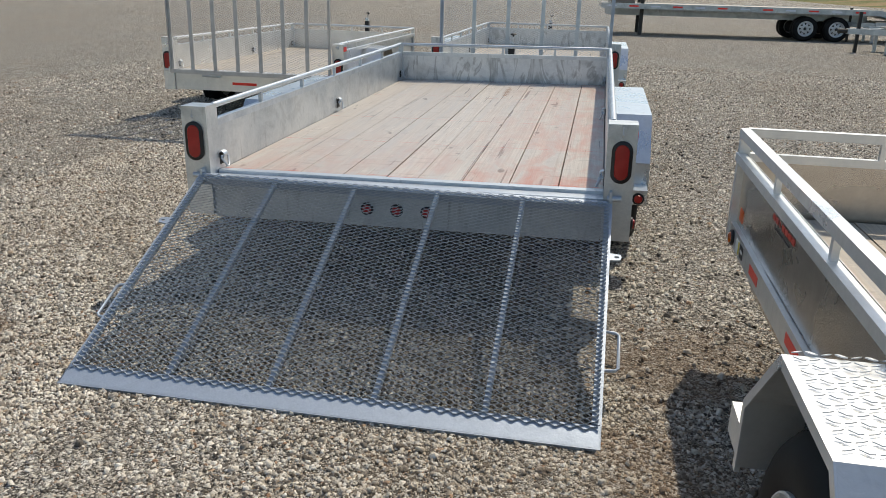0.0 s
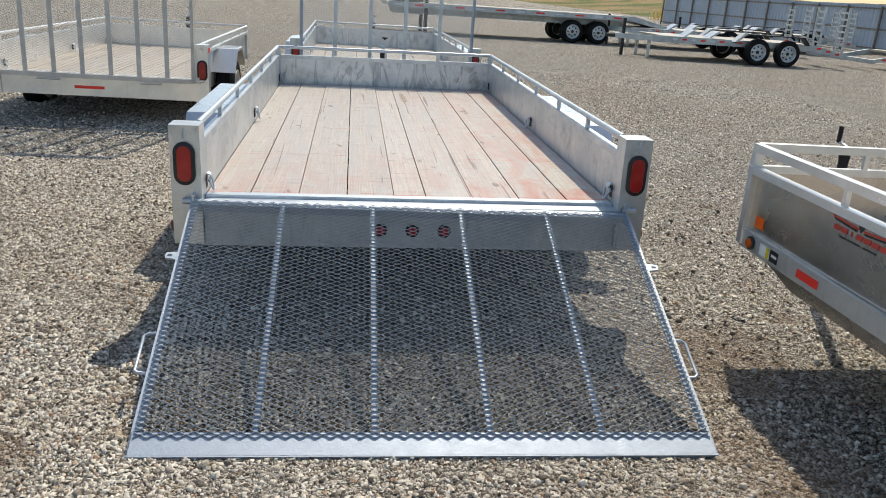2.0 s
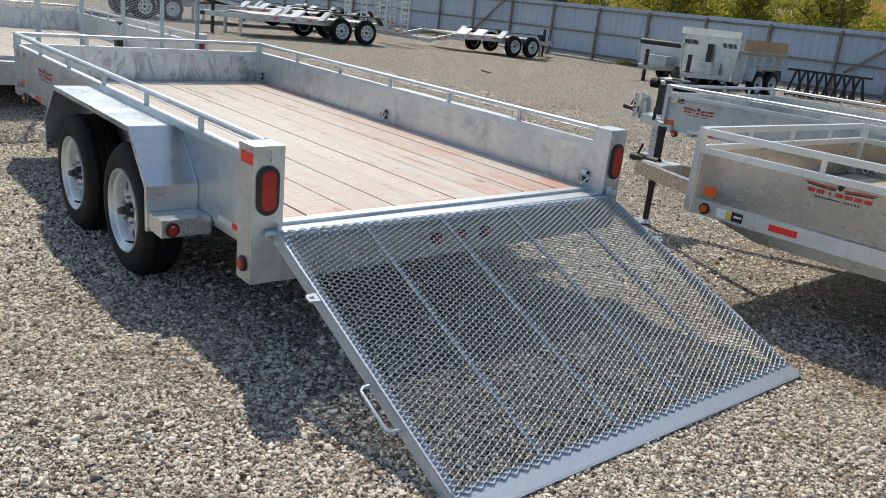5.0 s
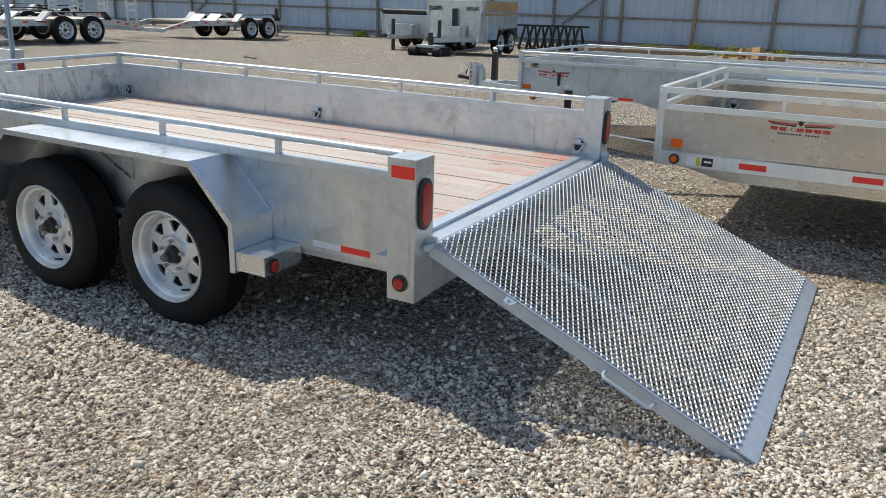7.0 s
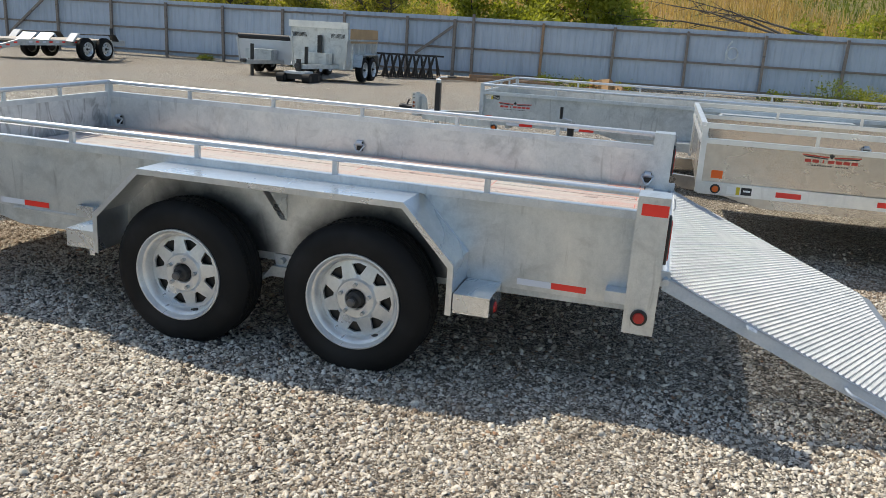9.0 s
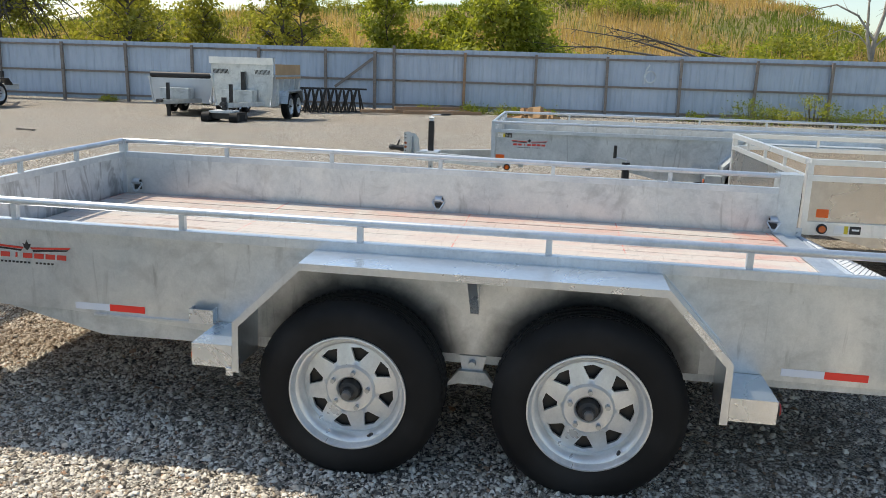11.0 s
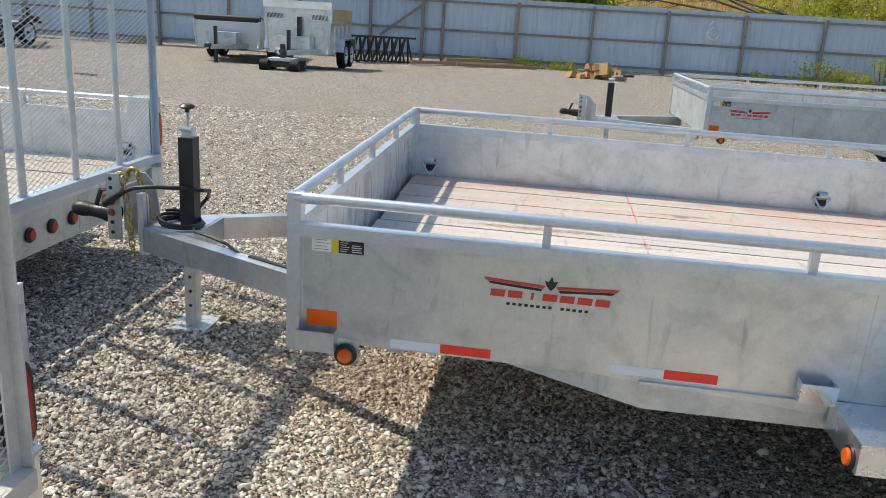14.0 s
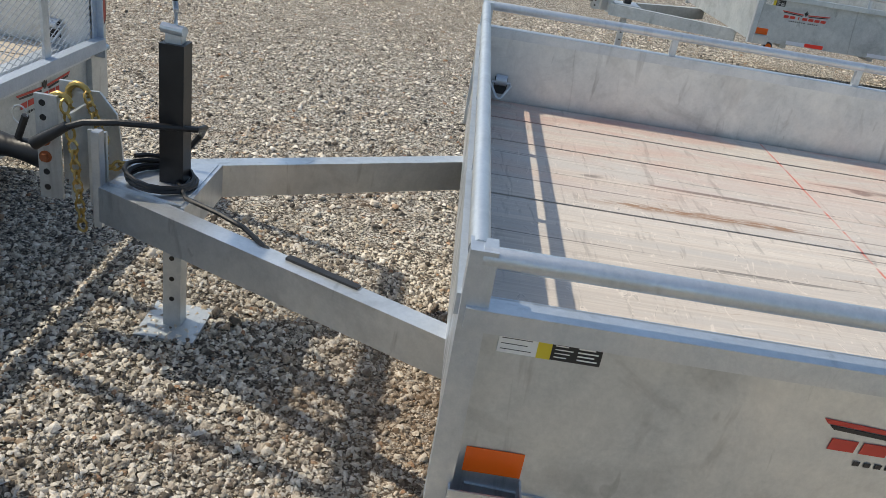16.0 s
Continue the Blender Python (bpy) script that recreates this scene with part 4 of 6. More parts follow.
def coupler(parent, y, z, plain_=False):
    """Adjustable ball coupler on a channel, nose towards +y."""
    if plain_:
        c = B()
        rings = []
        for yy, r in ((-0.14, 0.034), (0.0, 0.034), (0.05, 0.030), (0.09, 0.036), (0.12, 0.026), (0.13, 0.0)):
            rings.append([c.verts.new((1.05 * r * math.cos(k * math.tau / 16), y + yy, z + 0.02 + r * 0.9 * math.sin(k * math.tau / 16))) for k in range(16)])
        for a, b in zip(rings, rings[1:]):
            for k in range(16):
                c.faces.new((a[k], a[(k + 1) % 16], b[(k + 1) % 16], b[k]))
        cp = part("coupler", c, DARK_STEEL, parent, "dark ball coupler", smooth=True)
        part("latch", cyl(B(), (0, y + 0.06, z + 0.05), (0, y + 0.03, z + 0.13), 0.010, 8), BLACK, cp)
        chain(parent, [(-0.06, y - 0.2, z + 0.0), (-0.08, y - 0.12, z - 0.10), (-0.05, y - 0.30, z - 0.12)])
        return
    y -= 0.032
    far_plate = extrude(B(), [(0.058, y - 0.16, z - 0.09), (0.058, y, z - 0.09), (0.058, y + 0.004, z + 0.185), (0.058, y - 0.095, z + 0.19), (0.058, y - 0.14, z + 0.135), (0.058, y - 0.15, z + 0.05)], (0.008, 0, 0))
    part("coupler_plate", far_plate, GALV, parent, "", bevel=0.002)
    part("coupler_plate", boxed(-0.068, -0.058, y - 0.165, y - 0.118, z - 0.075, z + 0.130), GALV, parent, "", bevel=0.002)
    part("coupler_channel", boxed(-0.058, 0.058, y - 0.072, y - 0.064, z - 0.075, z + 0.16), GALV, parent)
    for s in (-1, 1):
        strip = part("coupler_flange", boxed(*sorted((s * 0.060, s * 0.070)), y - 0.046, y + 0.012, z - 0.075, z + 0.205), GALV, parent, "upright flange with a row of holes", bevel=0.003)
        for dz in (-0.045, -0.002, 0.145, 0.183):
            part("bolt_hole", cyl(B(), (s * 0.0695, y - 0.008, z + dz), (s * 0.0708, y - 0.008, z + dz), 0.0085, 12), BLACK, strip)
        for dz in (0.040, 0.086):
            part("washer", cyl(B(), (s * 0.070, y - 0.008, z + dz), (s * 0.073, y - 0.008, z + dz), 0.016, 14), BOLT, strip)
            part("bolt", cyl(B(), (s * 0.073, y - 0.008, z + dz), (s * 0.084, y - 0.008, z + dz), 0.011, 6), BOLT, strip)
    c = B()
    rings = []
    for yy, r, zz in ((0.0, 0.043, 0.0), (0.04, 0.041, 0.0), (0.08, 0.033, 0.004), (0.12, 0.031, 0.008), (0.15, 0.037, 0.010), (0.18, 0.034, 0.010), (0.195, 0.022, 0.010), (0.202, 0.0, 0.010)):
        rings.append([c.verts.new((1.05 * r * math.cos(k * math.tau / 16), y + 0.005 + yy, z + 0.015 + zz + r * 0.9 * math.sin(k * math.tau / 16))) for k in range(16)])
    for a, b in zip(rings, rings[1:]):
        for k in range(16):
            c.faces.new((a[k], a[(k + 1) % 16], b[(k + 1) % 16], b[k]))
    cp = part("coupler", c, BLACK, parent, "black ball coupler", smooth=True)
    part("latch", cyl(B(), (0, y + 0.10, z + 0.05), (0, y + 0.075, z + 0.115), 0.010, 8), BLACK, cp)
    part("latch_pin", tube(B(), [(0, y + 0.09 + 0.02 * math.cos(a), z + 0.115 + 0.025 * math.sin(a)) for a in [k * math.tau / 12 for k in range(12)]], 0.002, 6, True), GALV_RAIL, cp)


def chain(parent, pts, link=0.042):
    """Safety chain: links laid along a line of points."""
    pts = [Vector(p) for p in pts]
    seg = []
    for a, b in zip(pts, pts[1:]):
        n = max(1, int((b - a).length / (link * 0.62)))
        seg += [(a.lerp(b, k / n), (b - a).normalized()) for k in range(n)]
    root = None
    for k, (p, d) in enumerate(seg):
        s, u = frame_of(d)
        if k % 2:
            s, u = u, s
        loop = [p + d * (link * 0.42 * math.cos(a)) + s * (0.012 * math.sin(a)) for a in [q * math.tau / 10 for q in range(10)]]
        ob = part("chain_link", tube(B(), loop, 0.0038, 6, True), CHAIN, root or parent, "" if root else "yellow zinc safety chain", smooth=True)
        root = root or ob


def ramp_gate(parent, m, half, length, lug=True, ribs=4, sides=True, skin=None, tilt_label="lowered galvanised expanded-mesh ramp gate"):
    """A mesh gate in its own x-y plane: hinge along y = 0, free edge at y = length, upper face +z."""
    skin = skin or GATE
    deep = 0.055 if lug else 0.030
    fr = part("ramp_gate", boxed(-half, half, length - 0.095, length, -0.012, 0.0), skin, parent, tilt_label, m, bevel=0.002)
    part("gate_lip", extrude(B(), [(-half, length - 0.002, 0.0), (-half, length + 0.004, 0.0), (-half, length + 0.004, -0.030), (-half, length - 0.002, -0.030)], (2 * half, 0, 0)), skin, fr)
    for s in (-1, 1):
        b = boxed(s * half - (0.006 if s > 0 else 0), s * half + (0.006 if s < 0 else 0), 0.0, length - 0.004, -deep, 0.0)
        box(b, min(s * half, s * (half - 0.035)), max(s * half, s * (half - 0.035)), 0.0, length - 0.1, -0.006, -0.0005)
        part("gate_side", b, skin, fr, bevel=0.0015)
    part("gate_top_bar", boxed(-half + 0.01, half - 0.01, -0.008, 0.034, -0.04, -0.001), skin, fr, bevel=0.003)
    pitch = 2 * half / (ribs + 1)
    for k in range(ribs):
        x = -half + pitch * (k + 1)
        if lug:
            b = boxed(x - 0.011, x + 0.011, 0.03, length - 0.10, -0.005, -0.001)
            box(b, x - 0.011, x - 0.007, 0.03, length - 0.10, -0.024, -0.005)
        else:
            b = boxed(x - 0.021, x + 0.021, 0.03, length - 0.02, -0.010, -0.001)
        part("gate_rib", b, (GATE if lug else GALV_RAIL) if skin is GATE else skin, fr)
    vs, fs = mesh_sheet(2 * half - 0.012, length - 0.075, bond=0.17 if lug else 0.0, strand=0.0034 if lug else 0.0016)
    me = raw_mesh("gate_mesh", [(x, y + 0.004, z) for x, y, z in vs], fs, MESH if skin is GATE else skin)
    ms = part("gate_mesh", me, None, fr, "galvanised expanded metal mesh")
    if lug:
        for s in (-1, 1):
            ring_ = B()
            outer = [(s * half, 0.35), (s * (half + 0.045), 0.355), (s * (half + 0.05), 0.37), (s * (half + 0.045), 0.39), (s * half, 0.395)]
            inner = [(s * (half + 0.02), 0.365), (s * (half + 0.038), 0.367), (s * (half + 0.04), 0.3725), (s * (half + 0.038), 0.378), (s * (half + 0.02), 0.380)]
            a = [ring_.verts.new((x, y, -0.004)) for x, y in outer]
            b2 = [ring_.verts.new((x, y, -0.004)) for x, y in inner]
            fcs = [ring_.faces.new((a[i], a[(i + 1) % 5], b2[(i + 1) % 5], b2[i])) for i in range(5)]
            ex = bmesh.ops.extrude_face_region(ring_, geom=fcs)
            bmesh.ops.translate(ring_, verts=[v for v in ex["geom"] if isinstance(v, bmesh.types.BMVert)], vec=(0, 0, -0.008))
            part("latch_lug", ring_, skin, fr, "latch lug with a slot")
            h0, h1 = 0.79, 0.99
            pts = [(s * half, h0, -0.03), (s * (half + 0.040), h0 + 0.004, -0.03), (s * (half + 0.052), h0 + 0.016, -0.03), (s * (half + 0.052), h1 - 0.016, -0.03), (s * (half + 0.040), h1 - 0.004, -0.03), (s * half, h1, -0.03)]
            part("gate_handle", tube(B(), pts, 0.0065, 8), skin, fr, "bent rod handle", smooth=True)
    return fr


# ---- trailers ----
def utility_trailer(m, label, W=1.0, L=4.20, sheet=GALV, rail_m=GALV_RAIL, axles=(1.245, 2.095), gate="down", boards=9, deck=DECK, deck_z=0.565,
                    rail_posts=5, tongue=True, main=False, lower_frame=False, diamond=False, square_rail=False, gate_len=1.362, post=True, fender=True, reach=0.78, plain_hitch=False, lamp_z=0.735, post_w=0.127, legs=True):
    tr = thing("utility_trailer", m, label, "trailer", "utility trailers in the yard")
    top = 0.829
    # side sheets, flanges and rails
    for s in (-1, 1):
        x0, x1 = sorted((s * (W - 0.004), s * W))
        z_r, z_f = (0.425, 0.475)
        if lower_frame:
            z_r = z_f = 0.53
        bm = extrude(B(), [(x0, 0.02, z_r), (x0, 2.72, z_r + 0.005), (x0, 3.3, z_f - 0.005), (x0, L, z_f), (x0, L, top), (x0, 0.02, top)], (x1 - x0, 0, 0))
        part("side_panel", bm, sheet, tr, "dull sheet side with faint stains")
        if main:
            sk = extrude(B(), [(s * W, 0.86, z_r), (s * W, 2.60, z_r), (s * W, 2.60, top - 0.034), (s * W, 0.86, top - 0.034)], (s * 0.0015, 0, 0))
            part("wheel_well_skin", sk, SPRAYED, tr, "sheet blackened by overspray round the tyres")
        a, b = sorted((s * (W - 0.006), s * (W + 0.038)))
        part("top_flange", boxed(a, b, 0.12, L, top - 0.034, top), rail_m, tr, bevel=0.010)
        if lower_frame:
            a, b = sorted((s * (W - 0.01), s * (W + 0.022)))
            part("lower_rail", boxed(a, b, 0.02, L - 0.01, 0.445, 0.53), ALU_BRIGHT, tr, "bright aluminium lower rail", bevel=0.004)
        xr = s * (W + 0.016)
        if square_rail:
            part("rail", bar((xr, 0.05, 0.915), (xr, L - 0.01, 0.915), 0.038, 0.036), rail_m, tr, "square top rail")
        else:
            part("rail", rod((xr, 0.124 if post else 0.05, 0.899), (xr, L - 0.01, 0.899), 0.0155, 14), rail_m, tr, "round galvanised top rail", smooth=True)
        gap = (L - 0.075) / (rail_posts + 1)
        for k in range(rail_posts):
            y = 0.055 + gap * (k + 1)
            part("rail_post", boxed(xr - 0.010, xr + 0.010, y - 0.011, y + 0.011, top - 0.004, 0.897), rail_m, tr)
    # front wall
    part("front_panel", boxed(-W + 0.004, W - 0.004, L - 0.006, L - 0.002, 0.475, top), SMEAR if sheet is GALV else sheet, tr, "grey sheet front wall with dark smears")
    part("front_flange", boxed(-W, W, L - 0.016, L + 0.014, top - 0.034, top), rail_m, tr, bevel=0.008)
    if square_rail:
        part("front_rail", bar((-W, L, 0.915), (W, L, 0.915), 0.038, 0.036), rail_m, tr)
    else:
        part("front_rail", rod((-W, L - 0.005, 0.899), (W, L - 0.005, 0.899), 0.0155, 14), rail_m, tr, "", smooth=True)
    for k in range(3):
        x = -W + 2 * W * (k + 1) / 4
        part("rail_post", boxed(x - 0.011, x + 0.011, L - 0.015, L + 0.005, top - 0.004, 0.897), rail_m, tr)
    for s in (-1, 1):
        x0, x1 = sorted((s * (W - 0.014), s * (W + 0.030)))
        part("corner_post", boxed(x0, x1, L - 0.030, L + 0.008, 0.455, 0.912), rail_m, tr, "", bevel=0.006)
        # weld bead beside the corner post
        part("weld_bead", tube(B(), [(s * (W + 0.001), L - 0.0285, 0.52 + k * 0.03) for k in range(10)], 0.003, 6), rail_m, tr)
    # deck
    widths = [0.232] * boards
    if boards == 9:
        widths = [0.206, 0.230, 0.235, 0.231, 0.160, 0.234, 0.239, 0.247, 0.220]
    tot = sum(widths)
    k_ = (2 * W - 0.012) / tot
    x = -W + 0.006
    rnd = random.Random(int(W * 1000 + L * 100))
    for w in widths:
        w *= k_
        dz = rnd.uniform(-0.003, 0.003)
        ya, yb = 0.142 + rnd.uniform(-0.004, 0.004), L - 0.026 + rnd.uniform(-0.010, 0.004)
        part("plank", boxed(x + 0.002, x + w - rnd.uniform(0.002, 0.0065), ya, yb, deck_z - 0.04 + dz, deck_z + dz), deck, tr, "", bevel=0.0035)
        x += w
    # rear sill and skirt
    sill = box(boxed(-W - 0.0, W + 0.0, 0.0, 0.085, deck_z - 0.03, deck_z - 0.010), -W + 0.01, W - 0.01, 0.086, 0.136, deck_z - 0.03, deck_z + 0.005)
    part("rear_sill", sill, rail_m, tr, "galvanised angle sill", bevel=0.003)
    part("rear_skirt", boxed(-W + 0.01, W - 0.01, 0.02, 0.05, 0.340 if sheet is GALV else 0.360, deck_z - 0.02), GALV_DULL if sheet is GALV else sheet, tr, "galvanised rear crossmember", bevel=0.003)
    for dx in ((-0.166, -0.013, 0.142) if gate != "up" else (-0.13, 0.03, 0.19)):
        if gate == "up" and sheet is not GALV:
            break
        marker_lamp(tr, pose(dx, 0.019, 0.430))
    part("front_sill", boxed(-W + 0.006, W - 0.006, L - 0.085, L - 0.007, deck_z - 0.075, deck_z - 0.045), GALV_DULL if sheet is GALV else sheet, tr, "galvanised front sill")
    # underframe
    for s in (-1, 1):
        a, b = sorted((s * (W - 0.045), s * (W - 0.012)))
        bm = extrude(B(), [(a, 0.05, 0.40), (a, 3.15, 0.374), (a, 3.58, 0.475), (a, L, 0.48), (a, L, 0.53), (a, 0.05, 0.53)], (b - a, 0, 0))
        part("frame_rail", bm, GALV_DULL if sheet is GALV else sheet, tr, "galvanised frame beam", bevel=0.003)
        a, b = sorted((s * (W - 0.045), s * (W + 0.010)))
        part("frame_ledge", boxed(a, b, 2.66, 3.17, 0.458, 0.466), rail_m, tr)
    for k in range(7):
        y = 0.4 + k * (L - 0.7) / 6
        part("crossmember", boxed(-W + 0.05, W - 0.05, y - 0.025, y + 0.025, 0.44, deck_z - 0.045), GALV_DULL, tr)
    # running gear
    mid = sum(axles) / len(axles)
    for y in axles:
        part("axle", bar((-W + 0.02, y, 0.30), (W - 0.02, y, 0.30), 0.06, 0.06), DARK_STEEL, tr, "dark square axle")
        for s in (-1, 1):
            wheel(tr, s * (W + 0.108), y, 0.336 - (0.009 * y if main else 0), s, random.Random(int(y * 100) + s).uniform(0, 44))
            sp = B()
            for q in range(3):
                l = 0.30 - q * 0.07
                pts = [(s * (W - 0.06) - 0.022, y + l * f, 0.325 + 0.05 * (abs(f) ** 2) + q * -0.008) for f in (-1, -0.6, -0.2, 0.2, 0.6, 1)]
                for p0, p1 in zip(pts, pts[1:]):
                    extrude(sp, [p0, p1, (p1[0], p1[1], p1[2] - 0.007), (p0[0], p0[1], p0[2] - 0.007)], (0.044, 0, 0))
            part("leaf_spring", sp, DARK_STEEL, tr)
    for s in (-1, 1):
        hang = extrude(B(), [(s * (W - 0.02), mid - 0.05, 0.42), (s * (W - 0.02), mid + 0.05, 0.42), (s * (W - 0.02), mid + 0.035, 0.345), (s * (W - 0.02), mid - 0.035, 0.345)], (s * 0.02, 0, 0))
        part("spring_hanger", hang, GALV_RAIL, tr)
        if len(axles) > 1:
            eq = extrude(B(), [(s * (W - 0.01), mid - 0.10, 0.30), (s * (W - 0.01), mid - 0.05, 0.365), (s * (W - 0.01), mid + 0.05, 0.365), (s * (W - 0.01), mid + 0.10, 0.30), (s * (W - 0.01), mid + 0.05, 0.315), (s * (W - 0.01), mid - 0.05, 0.315)], (s * 0.03, 0, 0))
            part("equaliser", eq, GALV_DULL, tr)
            for dy in (-0.10, 0.10, 0):
                part("shackle_bolt", cyl(B(), (s * (W - 0.02), mid + dy, 0.305 if dy else 0.395), (s * (W + 0.032), mid + dy, 0.305 if dy else 0.395), 0.014, 8), GALV_DULL, tr)
    # fenders
    a0, a1 = min(axles), max(axles)
    if fender:
        f_mat = (GALV_SLICK if sheet is GALV else sheet) if not diamond else ALU_BRIGHT
        fz = 0.796
        path = [(a0 - 0.447, 0.350), (a0 - 0.445, 0.561), (a0 - 0.22, fz), (a1 + 0.165, fz), (a1 + 0.407, 0.563), (a1 + 0.412, 0.377)]
        if not legs:
            path = path[1:-1]
        for s in (-1, 1):
            bm = fold(path, 0.242, 0.004)
            if s < 0:
                flip(bm)
            fe = part("fender", bm, f_mat, tr, "diamond plate fender" if diamond else "folded galvanised fender", Matrix.Translation((s * (W + 0.001), 0, 0)))
            lip = fold([(y, z) for y, z in path], 0.004, 0.026)
            if s < 0:
                flip(lip)
            part("fender_lip", lip, f_mat, fe, "", Matrix.Translation((s * 0.242, 0, 0)))
            part("weld_bead", tube(B(), [(s * 0.003, y, z) for y, z in path], 0.004, 6), rail_m, fe)
            gus = extrude(B(), [(s * 0.002, mid - 0.016, fz - 0.005), (s * 0.21, mid - 0.016, fz - 0.005), (s * 0.002, mid - 0.016, 0.585)], (0, 0.032, 0))
            part("fender_gusset", gus, f_mat, fe)
            # step boxes ahead of and behind the wheels
            if legs:
                xa, xb = sorted((s * 0.003, s * 0.236))
                ra, rb = a0 - 0.602, a0 - 0.450
                b_ = boxed(xa, xb, ra, rb, 0.362, 0.443)
                part("step_box", b_, f_mat, fe, "folded step behind the wheels", bevel=0.003)
                marker_lamp(fe, pose(s * 0.188, ra, 0.398))
                fa, fb = a1 + 0.415, a1 + 0.564
                part("step_box", boxed(xa, xb, fa, fb, 0.388, 0.472), f_mat, fe, "folded step ahead of the wheels", bevel=0.003)
                br = boxed(*sorted((s * 0.042, s * 0.046)), a1 + 0.566, a1 + 0.662, 0.474, 0.53)
                for ya in (a1 + 0.566, a1 + 0.658):
                    box(br, *sorted((s * 0.002, s * 0.042)), ya, ya + 0.004, 0.474, 0.53)
                box(br, *sorted((s * 0.002, s * 0.042)), a1 + 0.570, a1 + 0.658, 0.49, 0.494)
                part("step_bracket", br, f_mat, fe, "open-topped folded bracket")
                marker_lamp(fe, pose(s * 0.190, fb - 0.005, 0.412, 0, 0, 180), False)
                part("step_tab", boxed(*sorted((s * 0.228, s * 0.240)), fa - 0.004, fa + 0.022, 0.36, 0.388), f_mat, fe, bevel=0.004)
            if diamond:
                dm = B()
                for i in range(int((a1 - a0 + 0.41) / 0.03)):
                    for j in range(8):
                        y, x = a0 - 0.19 + i * 0.03, 0.02 + j * 0.028
                        d = 1 if (i + j) % 2 else -1
                        cx, cy = s * x, y
                        pts = [(cx - 0.011, cy - 0.005 * d, fz + 0.004), (cx - 0.001, cy - 0.004 * d + 0.002, fz + 0.004), (cx + 0.011, cy + 0.005 * d, fz + 0.004), (cx + 0.001, cy + 0.004 * d - 0.002, fz + 0.004)]
                        extrude(dm, pts, (0, 0, 0.0025))
                tagged(part("tread_lozenges", dm, ALU_BRIGHT, fe), kind="stuff")
    # tail posts with lamps
    if post:
        for s in (-1, 1):
            xa, xb = sorted((s * (W - 0.008), s * (W + post_w)))
            po = part("tail_post", boxed(xa, xb, 0.0, 0.122, 0.352, 0.910), sheet if sheet is GALV else ALU_BRIGHT, tr, "square galvanised tail post", bevel=0.004)
            tail_lamp(po, pose(s * (W + post_w / 2), -0.001, lamp_z))
            marker_lamp(po, pose(s * (W + post_w + 0.001), 0.061, 0.425, 0, 0, 90 * s))
            part("reflector_tape", boxed(*sorted((s * (W + post_w + 0.0005), s * (W + post_w + 0.0017))), 0.004, 0.104, 0.836, 0.882), RED_TAPE, po, "red reflective sticker")
            part("hinge_knuckle", cyl(B(), (s * (W + 0.01), -0.022, 0.565), (s * (W + 0.075), -0.022, 0.565), 0.014, 10), rail_m, po, smooth=True)
            part("hinge_bracket", boxed(*sorted((s * (W + 0.02), s * (W + 0.032))), -0.04, 0.0, 0.535, 0.60), rail_m, po, bevel=0.003)
            part("gate_pin", tube(B(), [(s * (W + 0.06), -0.012, 0.855), (s * (W + 0.062), -0.02, 0.865), (s * (W + 0.06), -0.012, 0.90)], 0.004, 6), rail_m, po)
            part("tail_gusset", boxed(*sorted((s * (W + 0.002), s * (W + 0.08))), 0.123, 0.205, 0.452, 0.50), rail_m, po)
    # inside tie-downs
    for y in (0.135, 2.10, L - 0.105):
        for s in (-1, 1):
            d_ring(tr, pose(s * (W - 0.005), y, 0.632) if s > 0 else pose(s * (W - 0.005), y, 0.632, 0, 0, 180))
    # tongue
    if tongue:
        for s in (-1, 1):
            b0, b1 = Vector((s * 0.56, L - 0.05, 0.427)), Vector((s * 0.07, L + reach + 0.15, 0.42))
            part("tongue_beam", bar(b0, b1, 0.055, 0.098), sheet, tr, "galvanised drawbar beam", bevel=0.004)
        yj = L + reach
        part("jack_plate", extrude(B(), [(-0.085, yj + 0.12, 0.470), (0.085, yj + 0.12, 0.470), (0.15, yj - 0.09, 0.470), (-0.15, yj - 0.09, 0.470)], (0, 0, 0.008)), rail_m, tr)
        part("jack_crosspiece", boxed(-0.16, 0.16, yj - 0.10, yj - 0.09, 0.375, 0.475), rail_m, tr)
        coupler(tr, yj + (0.16 if plain_hitch else 0.33), 0.455 if plain_hitch else 0.475, plain_hitch)
    # gate
    if gate == "down":
        ang = -math.degrees(math.asin((0.555 - 0.020) / gate_len))
        ramp_gate(tr, pose(0, -0.03, 0.562, 0, 0, 180) @ pose(0, 0, 0, ang, -0.7, 0), W + 0.036, gate_len)
    elif gate == "up":
        ramp_gate(tr, pose(0, -0.010 if sheet is GALV else -0.045, 0.58 if sheet is GALV else 0.548, 0, 0, 180) @ pose(0, 0, 0, 90, 0, 0), W + (0.02 if sheet is GALV else -0.004), gate_len, False, 4 if sheet is GALV else 6, True, None if sheet is GALV else GATE_ALU, "raised expanded-mesh ramp gate")
    return tr


